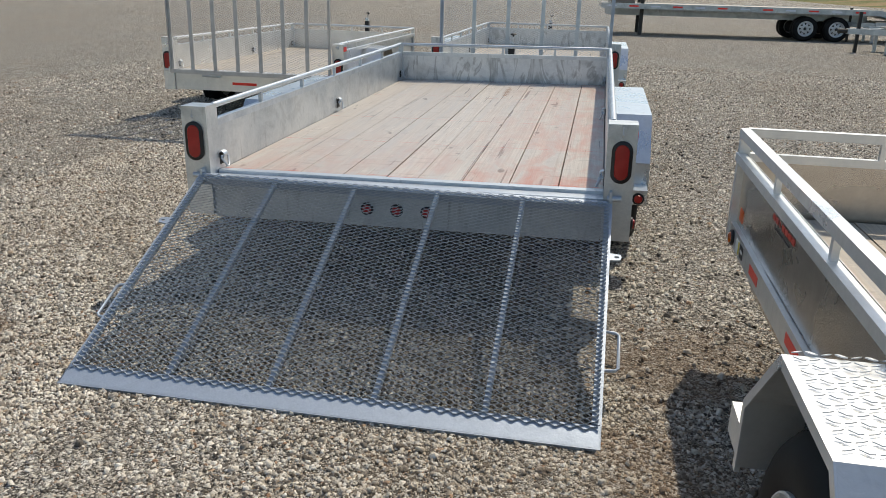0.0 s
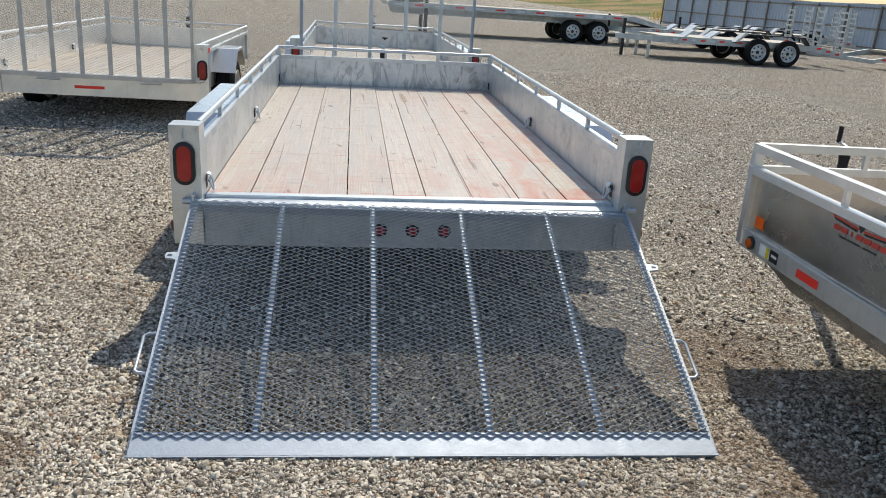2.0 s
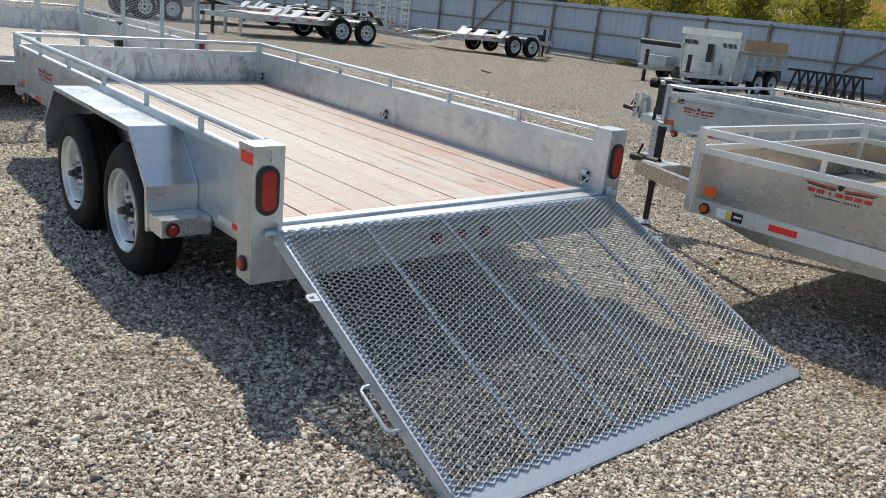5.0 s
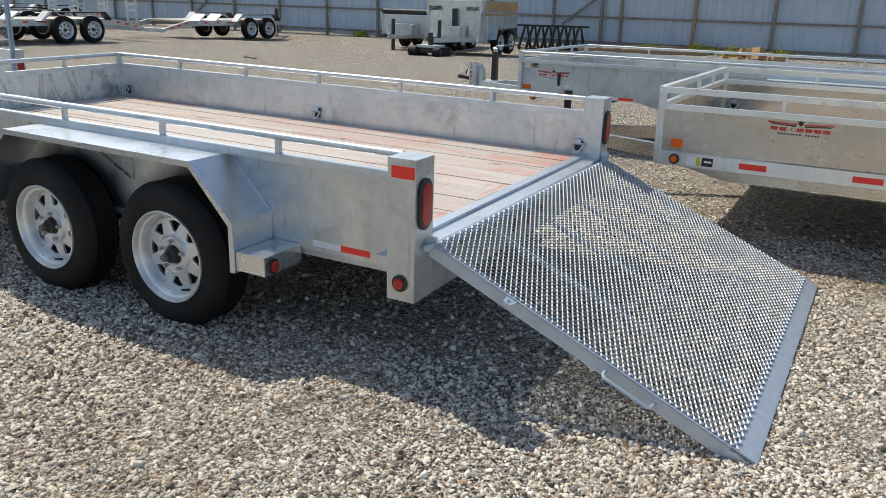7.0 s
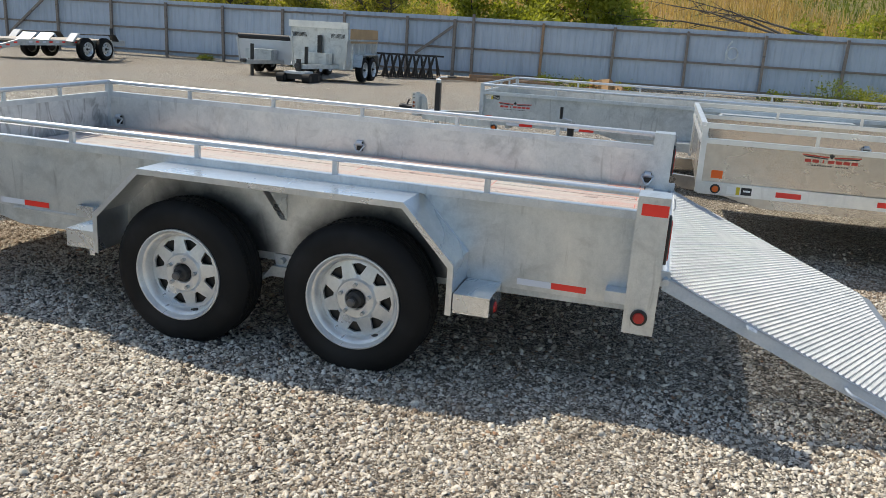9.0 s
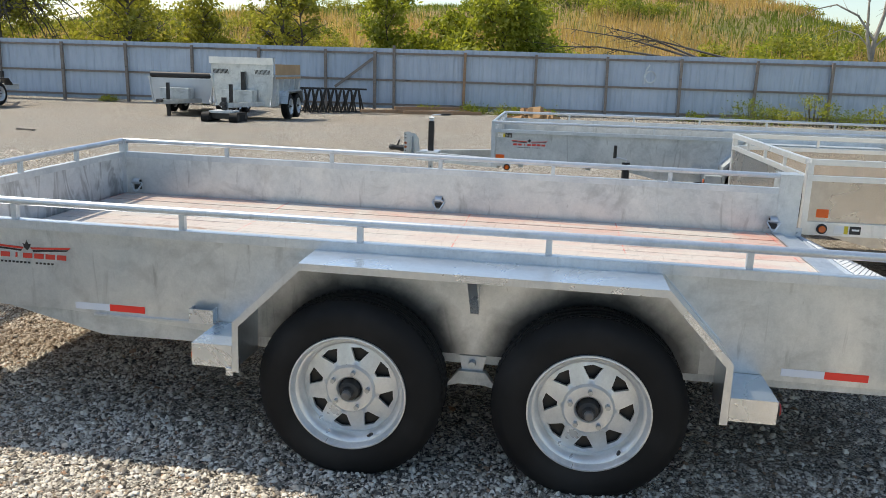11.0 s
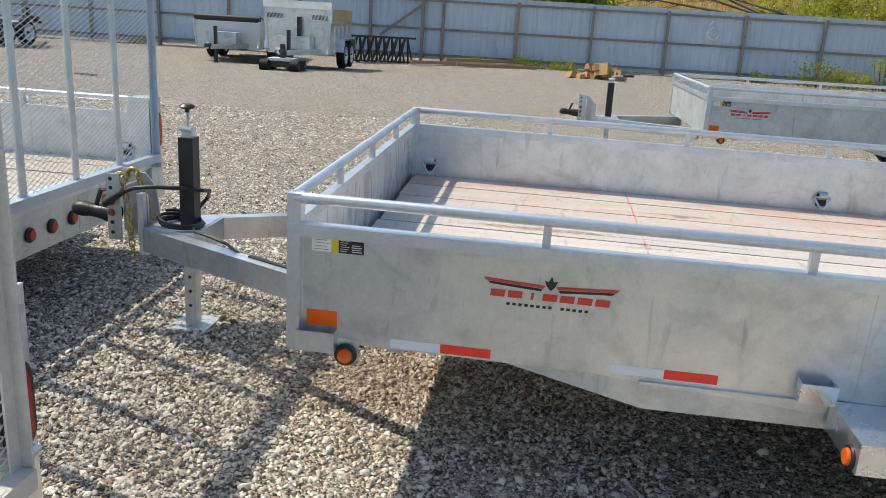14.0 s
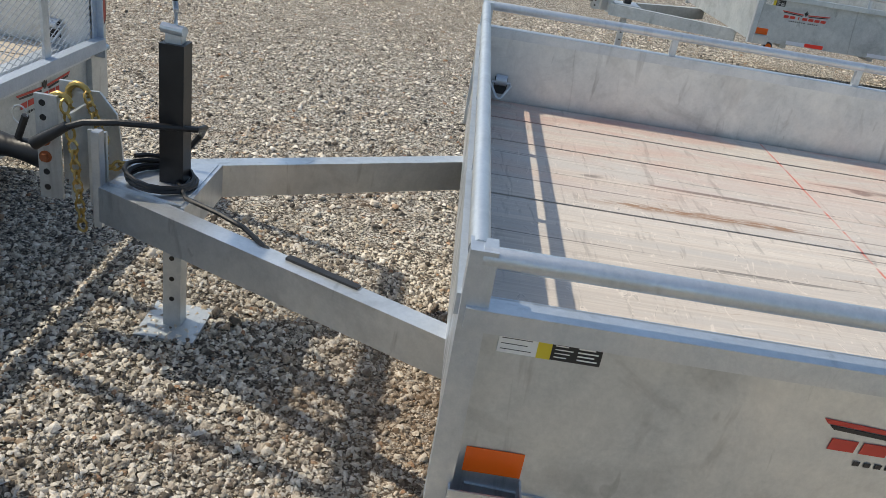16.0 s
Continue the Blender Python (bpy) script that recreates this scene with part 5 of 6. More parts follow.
def side_marks(tr, W, L, y_emblem, tapes, label=True, amber=True, z0=0.0):
    """Emblem, tape and stickers on the -x side."""
    def on(y, z):
        return pose(-W - 0.0008, y, z, 0, 0, -90)
    emblem(tr, on(y_emblem, 0.678 + z0))
    for y, w in tapes:
        z = 0.460 if y < 1 else 0.492
        tape(tr, on(y + w / 4, z), w / 2, 0.027, WHITE_TAPE, "white reflective tape")
        tape(tr, on(y - w / 4, z), w / 2, 0.027, RED_TAPE, "red reflective tape")
    tape(tr, on(L - 0.088, 0.547 + z0), 0.090, 0.047, ORANGE, "orange reflective sticker")
    if label:
        lab = part("sticker", boxed(-0.038, 0.038, -0.0012, 0, -0.026, 0.026), WHITE_PRINT, tr, "white and yellow loading sticker", on(L - 0.094, 0.773))
        b = boxed(-0.038, 0.038, -0.0022, -0.0012, 0.016, 0.026)
        box(b, 0.018, 0.038, -0.0022, -0.0012, -0.026, 0.010)
        part("sticker_yellow", b, YELLOW_PRINT, lab)
        b = B()
        for k in range(4):
            box(b, -0.034, 0.010 - 0.006 * (k % 2), -0.0016, -0.0012, -0.020 + k * 0.009, -0.0190 + k * 0.009)
        box(b, -0.030, 0.030, -0.003, -0.0022, 0.0195, 0.0225)
        tagged(part("sticker_line", b, BLACK_PRINT, lab), kind="stuff")
        lab = part("sticker", boxed(-0.036, 0.036, -0.0012, 0, -0.026, 0.026), BLACK_PRINT, tr, "black data plate sticker", on(L - 0.168, 0.773))
        b = B()
        for k in range(6):
            z = -0.021 + k * 0.0062
            box(b, -0.031, -0.031 + 0.018 + 0.004 * (k % 3), -0.0016, -0.0012, z, z + 0.0016)
            if k < 4:
                box(b, 0.002, 0.031 - 0.005 * (k % 2), -0.0016, -0.0012, z, z + 0.0022)
        box(b, -0.02, 0.02, -0.0016, -0.0012, 0.018, 0.021)
        tagged(part("sticker_line", b, WHITE_PRINT, lab), kind="stuff")
    if amber:
        yl, zl = L - 0.163, 0.444
        tab = [(yl + 0.038 * math.sin(k * 0.35 - 1.2), zl - 0.038 * math.cos(k * 0.35 - 1.2)) for k in range(8)]
        outline = [(yl - 0.038, 0.49)] + tab + [(L - 0.10, 0.46), (L - 0.05, 0.47), (L - 0.05, 0.50)]
        bk = part("lamp_bracket", extrude(B(), [(-W + 0.002, y, z) for y, z in outline], (-0.006, 0, 0)), GALV, tr, "rounded lamp bracket under the side")
        pocket = boxed(-W - 0.045, -W - 0.042, L - 0.136, L - 0.024, 0.458, 0.519)
        for y in (L - 0.136, L - 0.027):
            box(pocket, -W - 0.042, -W - 0.001, y, y + 0.003, 0.458, 0.519)
        box(pocket, -W - 0.042, -W - 0.001, L - 0.133, L - 0.027, 0.458, 0.461)
        part("bracket_pocket", pocket, GALV, bk, "open-topped folded pocket")
        marker_lamp(bk, on(yl, zl) @ Matrix.Translation((0, -0.006, 0)), False)


# the trailer that the walk goes round
main_m = pose(-0.05, 0.02, 0.0, 0.55, -0.84, -0.35)
main_trailer = utility_trailer(main_m, "galvanised tandem utility trailer with wooden deck and lowered mesh ramp", L=4.165, main=True)
side_marks(main_trailer, 1.0, 4.165, 3.438, [(3.73, 0.288), (3.105, 0.290), (0.433, 0.292)])
jack(main_trailer, pose(0.0, 4.925, 0.02), 0.905)
# wiring on the tongue
coil = [(-0.035 + (0.085 + 0.006 * math.sin(a * 1.7)) * math.cos(a), 4.950 + (0.085 + 0.006 * math.cos(a * 1.3)) * math.sin(a), 0.484 + 0.014 * (a / math.tau) * (0.6 + 0.4 * math.sin(a))) for a in [k * math.tau / 16 for k in range(52)]]
part("cable_coil", tube(B(), [(-0.318, 4.560, 0.455), (-0.280, 4.620, 0.474), (-0.215, 4.680, 0.477), (-0.17, 4.760, 0.483), (-0.13, 4.850, 0.488)] + coil, 0.0065, 7), BLACK, main_trailer, "coiled black wiring lead", smooth=True)
part("cable_cover", boxed(-0.009, 0.009, -0.10, 0.10, -0.025, 0.012), BLACK, main_trailer, "black cable cover strip", pose(-0.372, 4.455, 0.468, 0, 0, -26), bevel=0.003)
part("cable", tube(B(), [(0.09, 4.930, 0.525), (0.10, 4.890, 0.575), (0.07, 4.870, 0.610), (0.0, 4.870, 0.627), (-0.06, 4.940, 0.643), (-0.09, 5.040, 0.645), (-0.10, 5.120, 0.635), (-0.10, 5.175, 0.610)], 0.0085, 8), BLACK, main_trailer, "black lead looped round the jack", smooth=True)
part("cable_plug", cyl(B(), (-0.10, 5.160, 0.620), (-0.105, 5.245, 0.560), 0.012, 12, 0.017), BLACK, main_trailer, "black trailer plug", smooth=True)
part("plug_bracket", boxed(-0.105, -0.075, 5.080, 5.100, 0.355, 0.615), GALV_RAIL, main_trailer, bevel=0.004)
chain(main_trailer, [(-0.065, 5.180, 0.655), (-0.075, 5.160, 0.555), (-0.085, 5.140, 0.315)])
chain(main_trailer, [(0.02, 5.160, 0.655), (0.01, 5.120, 0.555), (-0.03, 5.090, 0.495), (0.05, 5.060, 0.485)])
for s in (-1, 1):
    hook = [(s * 0.05, 5.200 + 0.028 * math.cos(a), 0.650 + 0.03 * math.sin(a)) for a in [k * 0.45 - 0.4 for k in range(9)]]
    part("chain_hook", tube(B(), hook, 0.009, 8), CHAIN, main_trailer, "yellow zinc hook", smooth=True)

# the neighbours
near_m = pose(2.572, -0.185 - 3.6, 0.038, 0, 0, 0)
near_t = utility_trailer(near_m, "aluminium utility trailer with square rails and diamond plate fenders", W=1.07, L=3.6, sheet=ALU, rail_m=ALU_BRIGHT, axles=(1.46,), gate=None,
                         deck=DECK_OLD, lower_frame=True, diamond=True, square_rail=True, tongue=True, rail_posts=4, post=False, reach=0.95, plain_hitch=True)
emblem(near_t, pose(-1.071, 2.77, 0.735, 0, 0, -90))
tape(near_t, pose(-1.0925, 3.0, 0.487, 0, 0, -90), 0.16, 0.036, RED_TAPE, "red reflective tape")
tape(near_t, pose(-1.0925, 2.37, 0.487, 0, 0, -90), 0.16, 0.036, RED_TAPE, "red reflective tape")
tape(near_t, pose(-1.0715, 3.475, 0.585, 0, 0, -90), 0.075, 0.055, ORANGE, "orange reflective sticker")
marker_lamp(near_t, pose(-1.093, 3.475, 0.488, 0, 0, -90), False)
lab = part("sticker", boxed(-0.042, 0.042, -0.0012, 0, -0.026, 0.026), WHITE_PRINT, near_t, "white and yellow sticker", pose(-1.0925, 3.355, 0.487, 0, 0, -90))
part("sticker_yellow", boxed(0.018, 0.042, -0.0022, -0.0012, -0.026, 0.026), YELLOW_PRINT, lab)
lab = part("sticker", boxed(-0.034, 0.034, -0.0012, 0, -0.026, 0.026), BLACK_PRINT, near_t, "black data plate sticker", pose(-1.0925, 3.27, 0.487, 0, 0, -90))
part("sticker_line", boxed(-0.02, 0.026, -0.0022, -0.0012, -0.004, 0.008), WHITE_PRINT, lab)
side_jack(near_t, pose(0.05, 4.63, -0.02), 0.82)

far_m = pose(5.39, 2.06 - 4.86, 0.05, 0, 0, 0)
far_t = utility_trailer(far_m, "weathered galvanised utility trailer beside the aluminium one", W=1.02, L=4.84, sheet=GALV_DULL, axles=(1.35, 2.175), gate=None, deck=DECK_OLD, post=True)
side_marks(far_t, 1.02, 4.84, 4.46, [(4.40, 0.29), (3.75, 0.31)])
jack(far_t, pose(0.0, 5.62, -0.0), 0.90, True, 2)

ahead_m = pose(0.04, 5.615, 0.0, 0, 0, 0)
ahead_t = utility_trailer(ahead_m, "galvanised utility trailer with its mesh gate raised", W=0.95, L=4.20, gate="up", deck=DECK_OLD, tongue=True, gate_len=1.32)
emblem(ahead_t, pose(0.62, 0.0195, 0.470))
jack(ahead_t, pose(0.0, 5.05, 0.0), 0.97, True)

left_m = pose(-2.78, 4.521, -0.04, 0, 0, -0.6)
left_t = utility_trailer(left_m, "pale aluminium utility trailer with wooden deck and raised mesh gate", W=0.92, L=3.6, sheet=ALU_BRIGHT, rail_m=ALU_BRIGHT, axles=(1.30,), gate="up", deck=DECK_OLD, tongue=True, rail_posts=4, diamond=True, gate_len=1.35, lamp_z=0.665, post_w=0.114, legs=False)
jack(left_t, pose(0.0, 4.39, 0.05), 0.97, True)
part("latch_knob", rod((0.972, -0.034, 0.878), (0.972, 0.001, 0.878), 0.013, 12), GALV_RAIL, left_t, "round zinc latch knob", smooth=True)
tape(left_t, pose(-0.10, 0.019, 0.445), 0.28, 0.028, RED_TAPE, "red reflective tape")
for x in (-0.57, 0.38):
    part("latch_rod", rod((x, -0.012, 0.515), (x + 0.21, -0.012, 0.515), 0.011, 10), GALV_RAIL, left_t, "zinc latch rod", smooth=True)


# ---- flat equipment trailers along the far side ----
def equipment_trailer(m, label, L=6.6, axle=3.6, ladder=True, nose=-1):
    """Low flatbed with tandem wheels outside the bed. Origin below the coupler, bed towards +x, near side -y."""
    tr = thing("equipment_trailer", m, label, "trailer", "equipment trailers by the fence")
    def at(x):
        return x if nose < 0 else L - x
    def span(a, b):
        return sorted((at(a), at(b)))
    part("deck", boxed(*span(1.2, L - 1.1), -0.95, 0.95, 0.60, 0.66), DECK_OLD, tr, "pale plank deck", bevel=0.01)
    for s in (-1, 1):
        part("frame_rail", boxed(*span(0.9, L - 1.1), s * 0.97 - 0.03, s * 0.97 + 0.03, 0.48, 0.66), GALV_DULL, tr, bevel=0.008)
        for k in range(9):
            x = 1.5 + k * 0.28
            part("reflector_tape", boxed(x, x + 0.14, *sorted((s * 1.0005, s * 1.003)), 0.56, 0.61), RED_TAPE if k % 2 else WHITE_TAPE, tr)
        part("beavertail", extrude(B(), [(at(L - 1.1), s * 0.97 - 0.03, 0.66), (at(L), s * 0.97 - 0.03, 0.42), (at(L), s * 0.97 - 0.03, 0.32), (at(L - 1.1), s * 0.97 - 0.03, 0.48)], (0, 0.06, 0)), GALV_DULL, tr)
        for k in range(3):
            x = L - 1.0 + k * 0.3 if nose < 0 else 0.3 + (2 - k) * 0.3
            z = 0.57 - k * 0.066
            part("reflector_tape", boxed(x, x + 0.14, *sorted((s * 1.0005, s * 1.003)), z - 0.03, z + 0.02), RED_TAPE, tr)
        # folded fender plate over the pair of wheels
        x0 = axle
        fp = extrude(B(), [(x0 - 0.75, s * 1.01, 0.62), (x0 - 0.45, s * 1.01, 0.86), (x0 + 1.32, s * 1.01, 0.86), (x0 + 1.5, s * 1.01, 0.66), (x0 + 1.5, s * 1.01, 0.63), (x0 + 1.3, s * 1.01, 0.83), (x0 - 0.44, s * 1.01, 0.83), (x0 - 0.72, s * 1.01, 0.59)], (0, s * 0.28, 0))
        part("fender", fp, DARK_STEEL, tr, "dark tread plate fender")
        for dx in (-1.9, -1.15):
            if s < 0:
                part("stake", extrude(B(), [(x0 + dx - 0.25, s * 0.9, 0.66), (x0 + dx - 0.18, s * 0.9, 0.66), (x0 + dx + 0.1, s * 0.9, 0.86), (x0 + dx + 0.03, s * 0.9, 0.86)], (0, 0.5, 0)), GALV, tr, "pale fender ramp")
        part("fender_ramp", extrude(B(), [(x0 - 0.78, s * 1.012, 0.62), (x0 - 0.70, s * 1.012, 0.62), (x0 - 0.40, s * 1.012, 0.88), (x0 - 0.50, s * 1.012, 0.88)], (0, s * 0.28, 0)), WHITE_PAINT, tr)
        for dx in (0.0, 0.92):
            w = wheel(tr, x0 + dx, s * 1.14, 0.37, -1, 10, 1.09)
            w.matrix_basis = pose(x0 + dx, s * 1.14, 0.37, 0, 0, 90 if s < 0 else -90) @ Matrix.Scale(1.09, 4)
        part("tongue_beam", bar((at(0.1), s * 0.06, 0.55), (at(1.4), s * 0.75, 0.55), 0.08, 0.14), GALV_DULL if nose < 0 else DARK_STEEL, tr)
        part("landing_leg", boxed(*span(0.95, 1.03), s * 0.5 - 0.04, s * 0.5 + 0.04, 0.0, 0.60), GALV, tr)
        if ladder:
            la = part("loading_ramp", boxed(L - 0.12, L - 0.06, s * 0.62 - 0.22, s * 0.62 - 0.18, 0.40, 1.75), GALV, tr, "upright ladder-style loading ramp")
            part("ramp_side", boxed(L - 0.12, L - 0.06, s * 0.62 + 0.18, s * 0.62 + 0.22, 0.40, 1.75), GALV, la)
            for k in range(7):
                part("ramp_rung", boxed(L - 0.11, L - 0.07, s * 0.62 - 0.18, s * 0.62 + 0.18, 0.5 + k * 0.18, 0.55 + k * 0.18), GALV, la)
    part("jack", boxed(*span(0.32, 0.40), -0.04, 0.04, 0.0, 1.05), BLACK, tr, "black jack")
    part("coupler", cyl(B(), (at(0.15), 0, 0.55), (at(-0.15), 0, 0.55), 0.06, 10), DARK_STEEL, tr)
    part("mud_bar", boxed(*span(L - 0.15, L), -0.95, 0.95, 0.30, 0.42), GALV_DULL, tr)
    return tr


equipment_trailer(pose(7.3, 19.95, 0.0, 0, 0, 0), "galvanised flat equipment trailer with ladder ramps", 6.9, 4.0)
equipment_trailer(pose(15.2, 20.2, -0.09, 0, 0, -1), "second galvanised equipment trailer near the fence", 6.9, 3.8, False, 1)
equipment_trailer(pose(8.5, 25.2, 0.0, 0, 0, -2), "third equipment trailer parked in the row behind", 7.5, 4.4)
equipment_trailer(pose(12.5, 28.5, 0.0, 0, 0, 0), "fourth equipment trailer parked by the far fence", 7.5, 4.4)


def deckover_trailer(m):
    tr = thing("deckover_trailer", m, "long galvanised deck-over trailer standing on landing legs", "trailer")
    part("deck", boxed(-6.5, 2.2, -1.2, 1.2, 0.92, 1.0), DECK_OLD, tr, "pale deck")
    for s in (-1, 1):
        part("side_rail", boxed(-6.5, 2.2, s * 1.22 - 0.03, s * 1.22 + 0.03, 0.84, 1.01), GALV_DULL, tr)
        part("main_beam", boxed(-6.3, 2.0, s * 0.5 - 0.05, s * 0.5 + 0.05, 0.62, 0.92), GALV_DULL, tr)
        for k in range(12):
            x = -6.3 + k * 0.7
            part("reflector_tape", boxed(x, x + 0.3, *sorted((s * 1.2505, s * 1.253)), 0.90, 0.95), RED_TAPE if k % 2 else WHITE_TAPE, tr)
        part("landing_leg", boxed(-5.2, -5.08, s * 0.7 - 0.06, s * 0.7 + 0.06, 0, 1.3), DARK_STEEL, tr, "dark landing leg")
        for x in (0.0, 0.95):
            for off in (1.05, 0.78):
                w = wheel(tr, x, s * off, 0.38, -1, 20, 1.12)
                w.matrix_basis = pose(x, s * off, 0.38, 0, 0, 90 if s < 0 else -90) @ Matrix.Scale(1.12, 4)
    part("tail_frame", extrude(B(), [(2.2, -1.2, 1.0), (3.9, -1.2, 0.62), (3.9, -1.2, 0.52), (2.2, -1.2, 0.82)], (0, 2.4, 0)), GALV_DULL, tr)
    part("pallet_stack", boxed(-6.2, -5.4, -0.9, 0.6, 1.0, 1.25), FENCE_WOOD, tr)
    return tr


deckover_trailer(pose(7.35, 25.8 - 1.05 + 0.9, 0.0, 0, 0, 2))


# ---- dump trailers ----
def dump_trailer(m, label, tall=True):
    """Box trailer, nose towards -x. Origin below the box front."""
    tr = thing("dump_trailer", m, label, "trailer", "dump trailers by the fence")
    hw = 0.80 if tall else 0.90
    xs = (1.05, 1.88) if tall else (1.75, 2.62)
    L = 2.75 if tall else 3.4
    z0, z1 = 0.38, (1.18 if tall else 1.08)
    body = WHITE_PAINT if not tall else GALV
    t = 0.04
    for s in (-1, 1):
        part("box_side", extrude(B(), [(0, s * hw, z0), (L, s * hw, z0), (L + 0.1, s * (hw + 0.06), z1), (-0.08, s * (hw + 0.06), z1)], (0, -s * t, 0)), RAW_PLY if tall and s < 0 and False else body, tr, "sheet steel box side")
        part("top_rail", boxed(-0.08, L + 0.1, s * (hw + 0.04) - 0.04, s * (hw + 0.04) + 0.04, z1, z1 + 0.05), GALV, tr)
        for x in [L * f for f in (0.15, 0.36, 0.56, 0.77, 0.97)]:
            part("side_rib", boxed(x, x + 0.06, *sorted((s * hw, s * (hw + 0.07))), z0, z1), body, tr)
        for x in xs:
            w = wheel(tr, x, s * (hw + 0.14), 0.36, -1, 30, 1.05)
            w.matrix_basis = pose(x, s * (hw + 0.14), 0.36, 0, 0, 90 if s < 0 else -90) @ Matrix.Scale(1.05, 4)
        part("fender", extrude(B(), [(xs[0] + a, s * (hw + 0.02), z) for a, z in ((-0.47, 0.45), (-0.33, 0.80), (1.20, 0.80), (1.33, 0.45), (1.30, 0.45), (1.17, 0.77), (-0.30, 0.77), (-0.44, 0.45))], (0, s * 0.25, 0)), GALV, tr, "galvanised fender")
        part("tongue_beam", bar((-1.45, s * 0.06, 0.46), (0.1, s * 0.6, 0.46), 0.07, 0.12), GALV_DULL, tr)
    if tall:
        part("board_side", boxed(0.2, L, -hw - 0.075, -hw - 0.05, z1 - 0.06, z1 + 0.34), RAW_PLY, tr, "plywood side board")
    part("box_floor", boxed(0, L, -hw, hw, z0, z0 + 0.04), body, tr)
    part("tailgate", boxed(L - 0.04, L, -hw, hw, z0, z1), body, tr)
    fr = B()
    zt = 1.66 if tall else z1
    extrude(fr, [(0.0, -hw + 0.08, z0), (0.0, hw - 0.08, z0), (-0.02, hw + 0.06, z1), (-0.02, hw + 0.06, zt), (-0.02, -hw - 0.06, zt), (-0.02, -hw - 0.06, z1)], (0.04, 0, 0))
    part("box_front", fr, body, tr, "tall steel front wall" if tall else "white steel front wall")
    if tall:
        part("tarp_shroud", boxed(-0.12, 0.06, -hw - 0.08, hw + 0.08, 1.50, 1.68), ALU_BRIGHT, tr, "folded tarp housing", bevel=0.02)
        part("hoist_tube", boxed(-0.16, -0.06, -0.10, 0.0, 0.6, 1.30), BLACK, tr, "black hoist tube")
        for k in range(12):
            for s in (-1, 1):
                y = s * (0.38 + k * 0.036)
                part("louvre", extrude(B(), [(-0.024, y, 1.24), (-0.024, y + 0.012, 1.24), (-0.024, y + 0.035, 1.36), (-0.024, y + 0.023, 1.36)], (-0.01, 0, 0)), DARK_STEEL, tr)
    else:
        part("tarp_roll", cyl(B(), (0.02, -hw - 0.02, z1 + 0.10), (0.02, hw + 0.02, z1 + 0.10), 0.085, 14), TARP, tr, "rolled black tarp", smooth=True)
    part("tool_box", boxed(-0.55, -0.08, -0.42, 0.42, 0.52, 0.82), GALV if tall else GALV_DULL, tr, "front tool box", bevel=0.01)
    part("jack", boxed(-1.0, -0.92, -0.04, 0.04, 0.0, 0.98), BLACK, tr, "black jack")
    part("coupler", cyl(B(), (-1.4, 0, 0.5), (-1.68, 0, 0.5), 0.055, 10), DARK_STEEL, tr)
    part("breakaway_hose", tube(B(), [(-0.3, 0.3, 0.6), (-0.7, 0.42, 0.42), (-1.1, 0.2, 0.40), (-1.3, 0.05, 0.5)], 0.015, 6), BLACK, tr)
    return tr


dump_trailer(pose(17.35, 9.80, -0.07, 0, 0, 3), "galvanised dump trailer with a tall front wall")
dump_trailer(pose(18.9, 12.3, -0.12, 0, 0, 3), "white dump trailer with a rolled black tarp", False)

mover = thing("trailer_mover", pose(15.85, 9.72, -0.03, 0, 0, 3), "small tracked trailer dolly with a white top", "dolly")
for s in (-1, 1):
    tk = B()
    n = 20
    prof = [(0.30 * math.copysign(1, math.cos(a)) + 0.13 * math.cos(a), 0.13 + 0.13 * math.sin(a)) for a in [k * math.tau / n + 0.01 for k in range(n)]]
    extrude(tk, [(x, s * 0.36 - 0.10, z) for x, z in prof], (0, 0.2, 0))
    part("track", tk, RUBBER, mover, "black rubber track")
    for k in (-1, 1):
        part("track_wheel", cyl(B(), (k * 0.3, s * 0.36 - 0.11, 0.13), (k * 0.3, s * 0.36 + 0.11, 0.13), 0.08, 14), DARK_STEEL, mover)
part("body", boxed(-0.25, 0.25, -0.27, 0.27, 0.10, 0.24), BLACK, mover, bevel=0.02)
part("cover", boxed(-0.28, 0.28, -0.30, 0.30, 0.24, 0.30), WHITE_PAINT, mover, "white cover", bevel=0.02)
part("mast", boxed(-0.05, 0.05, -0.05, 0.05, 0.30, 0.62), DARK_STEEL, mover)

# ---- black trestles, timber and firewood by the fence ----
for k in range(8):
    r = thing("trestle", pose(22.0 + k * 0.10, 9.55 - k * 0.235, ground_z(22, 9), 0, 0, 12), "black steel trestle leaning in a row", "trestle", "black trestles by the fence")
    for s in (-1, 1):
        part("leg", bar((0, s * 0.22, 0), (0, s * 0.03, 0.80), 0.055, 0.055), BLACK, r)
        part("leg", bar((0.45, s * 0.22 + 0.12, 0), (0.0, s * 0.03, 0.80), 0.055, 0.055), BLACK, r)
    part("top_bar", boxed(-0.04, 0.06, -0.30, 0.30, 0.77, 0.83), BLACK, r)
    part("foot_bar", boxed(-0.02, 0.02, -0.26, 0.26, 0.04, 0.08), BLACK, r)
for k, (x, y, l, a) in enumerate([(21.9, 7.6, 2.6, -62), (22.2, 6.9, 3.0, -66), (22.0, 6.2, 2.6, -70), (22.5, 6.6, 2.4, -60)]):
    b = thing("timber_beam", pose(x, y, 0.0 + 0.10 * (k == 3), 0, 0, a), "weathered timber beam lying on the ground", "timber", "timbers by the fence")
    part("beam", boxed(0, l, -0.07, 0.07, 0.0, 0.10), FENCE_NEW, b, bevel=0.008)
rng = random.Random(5)
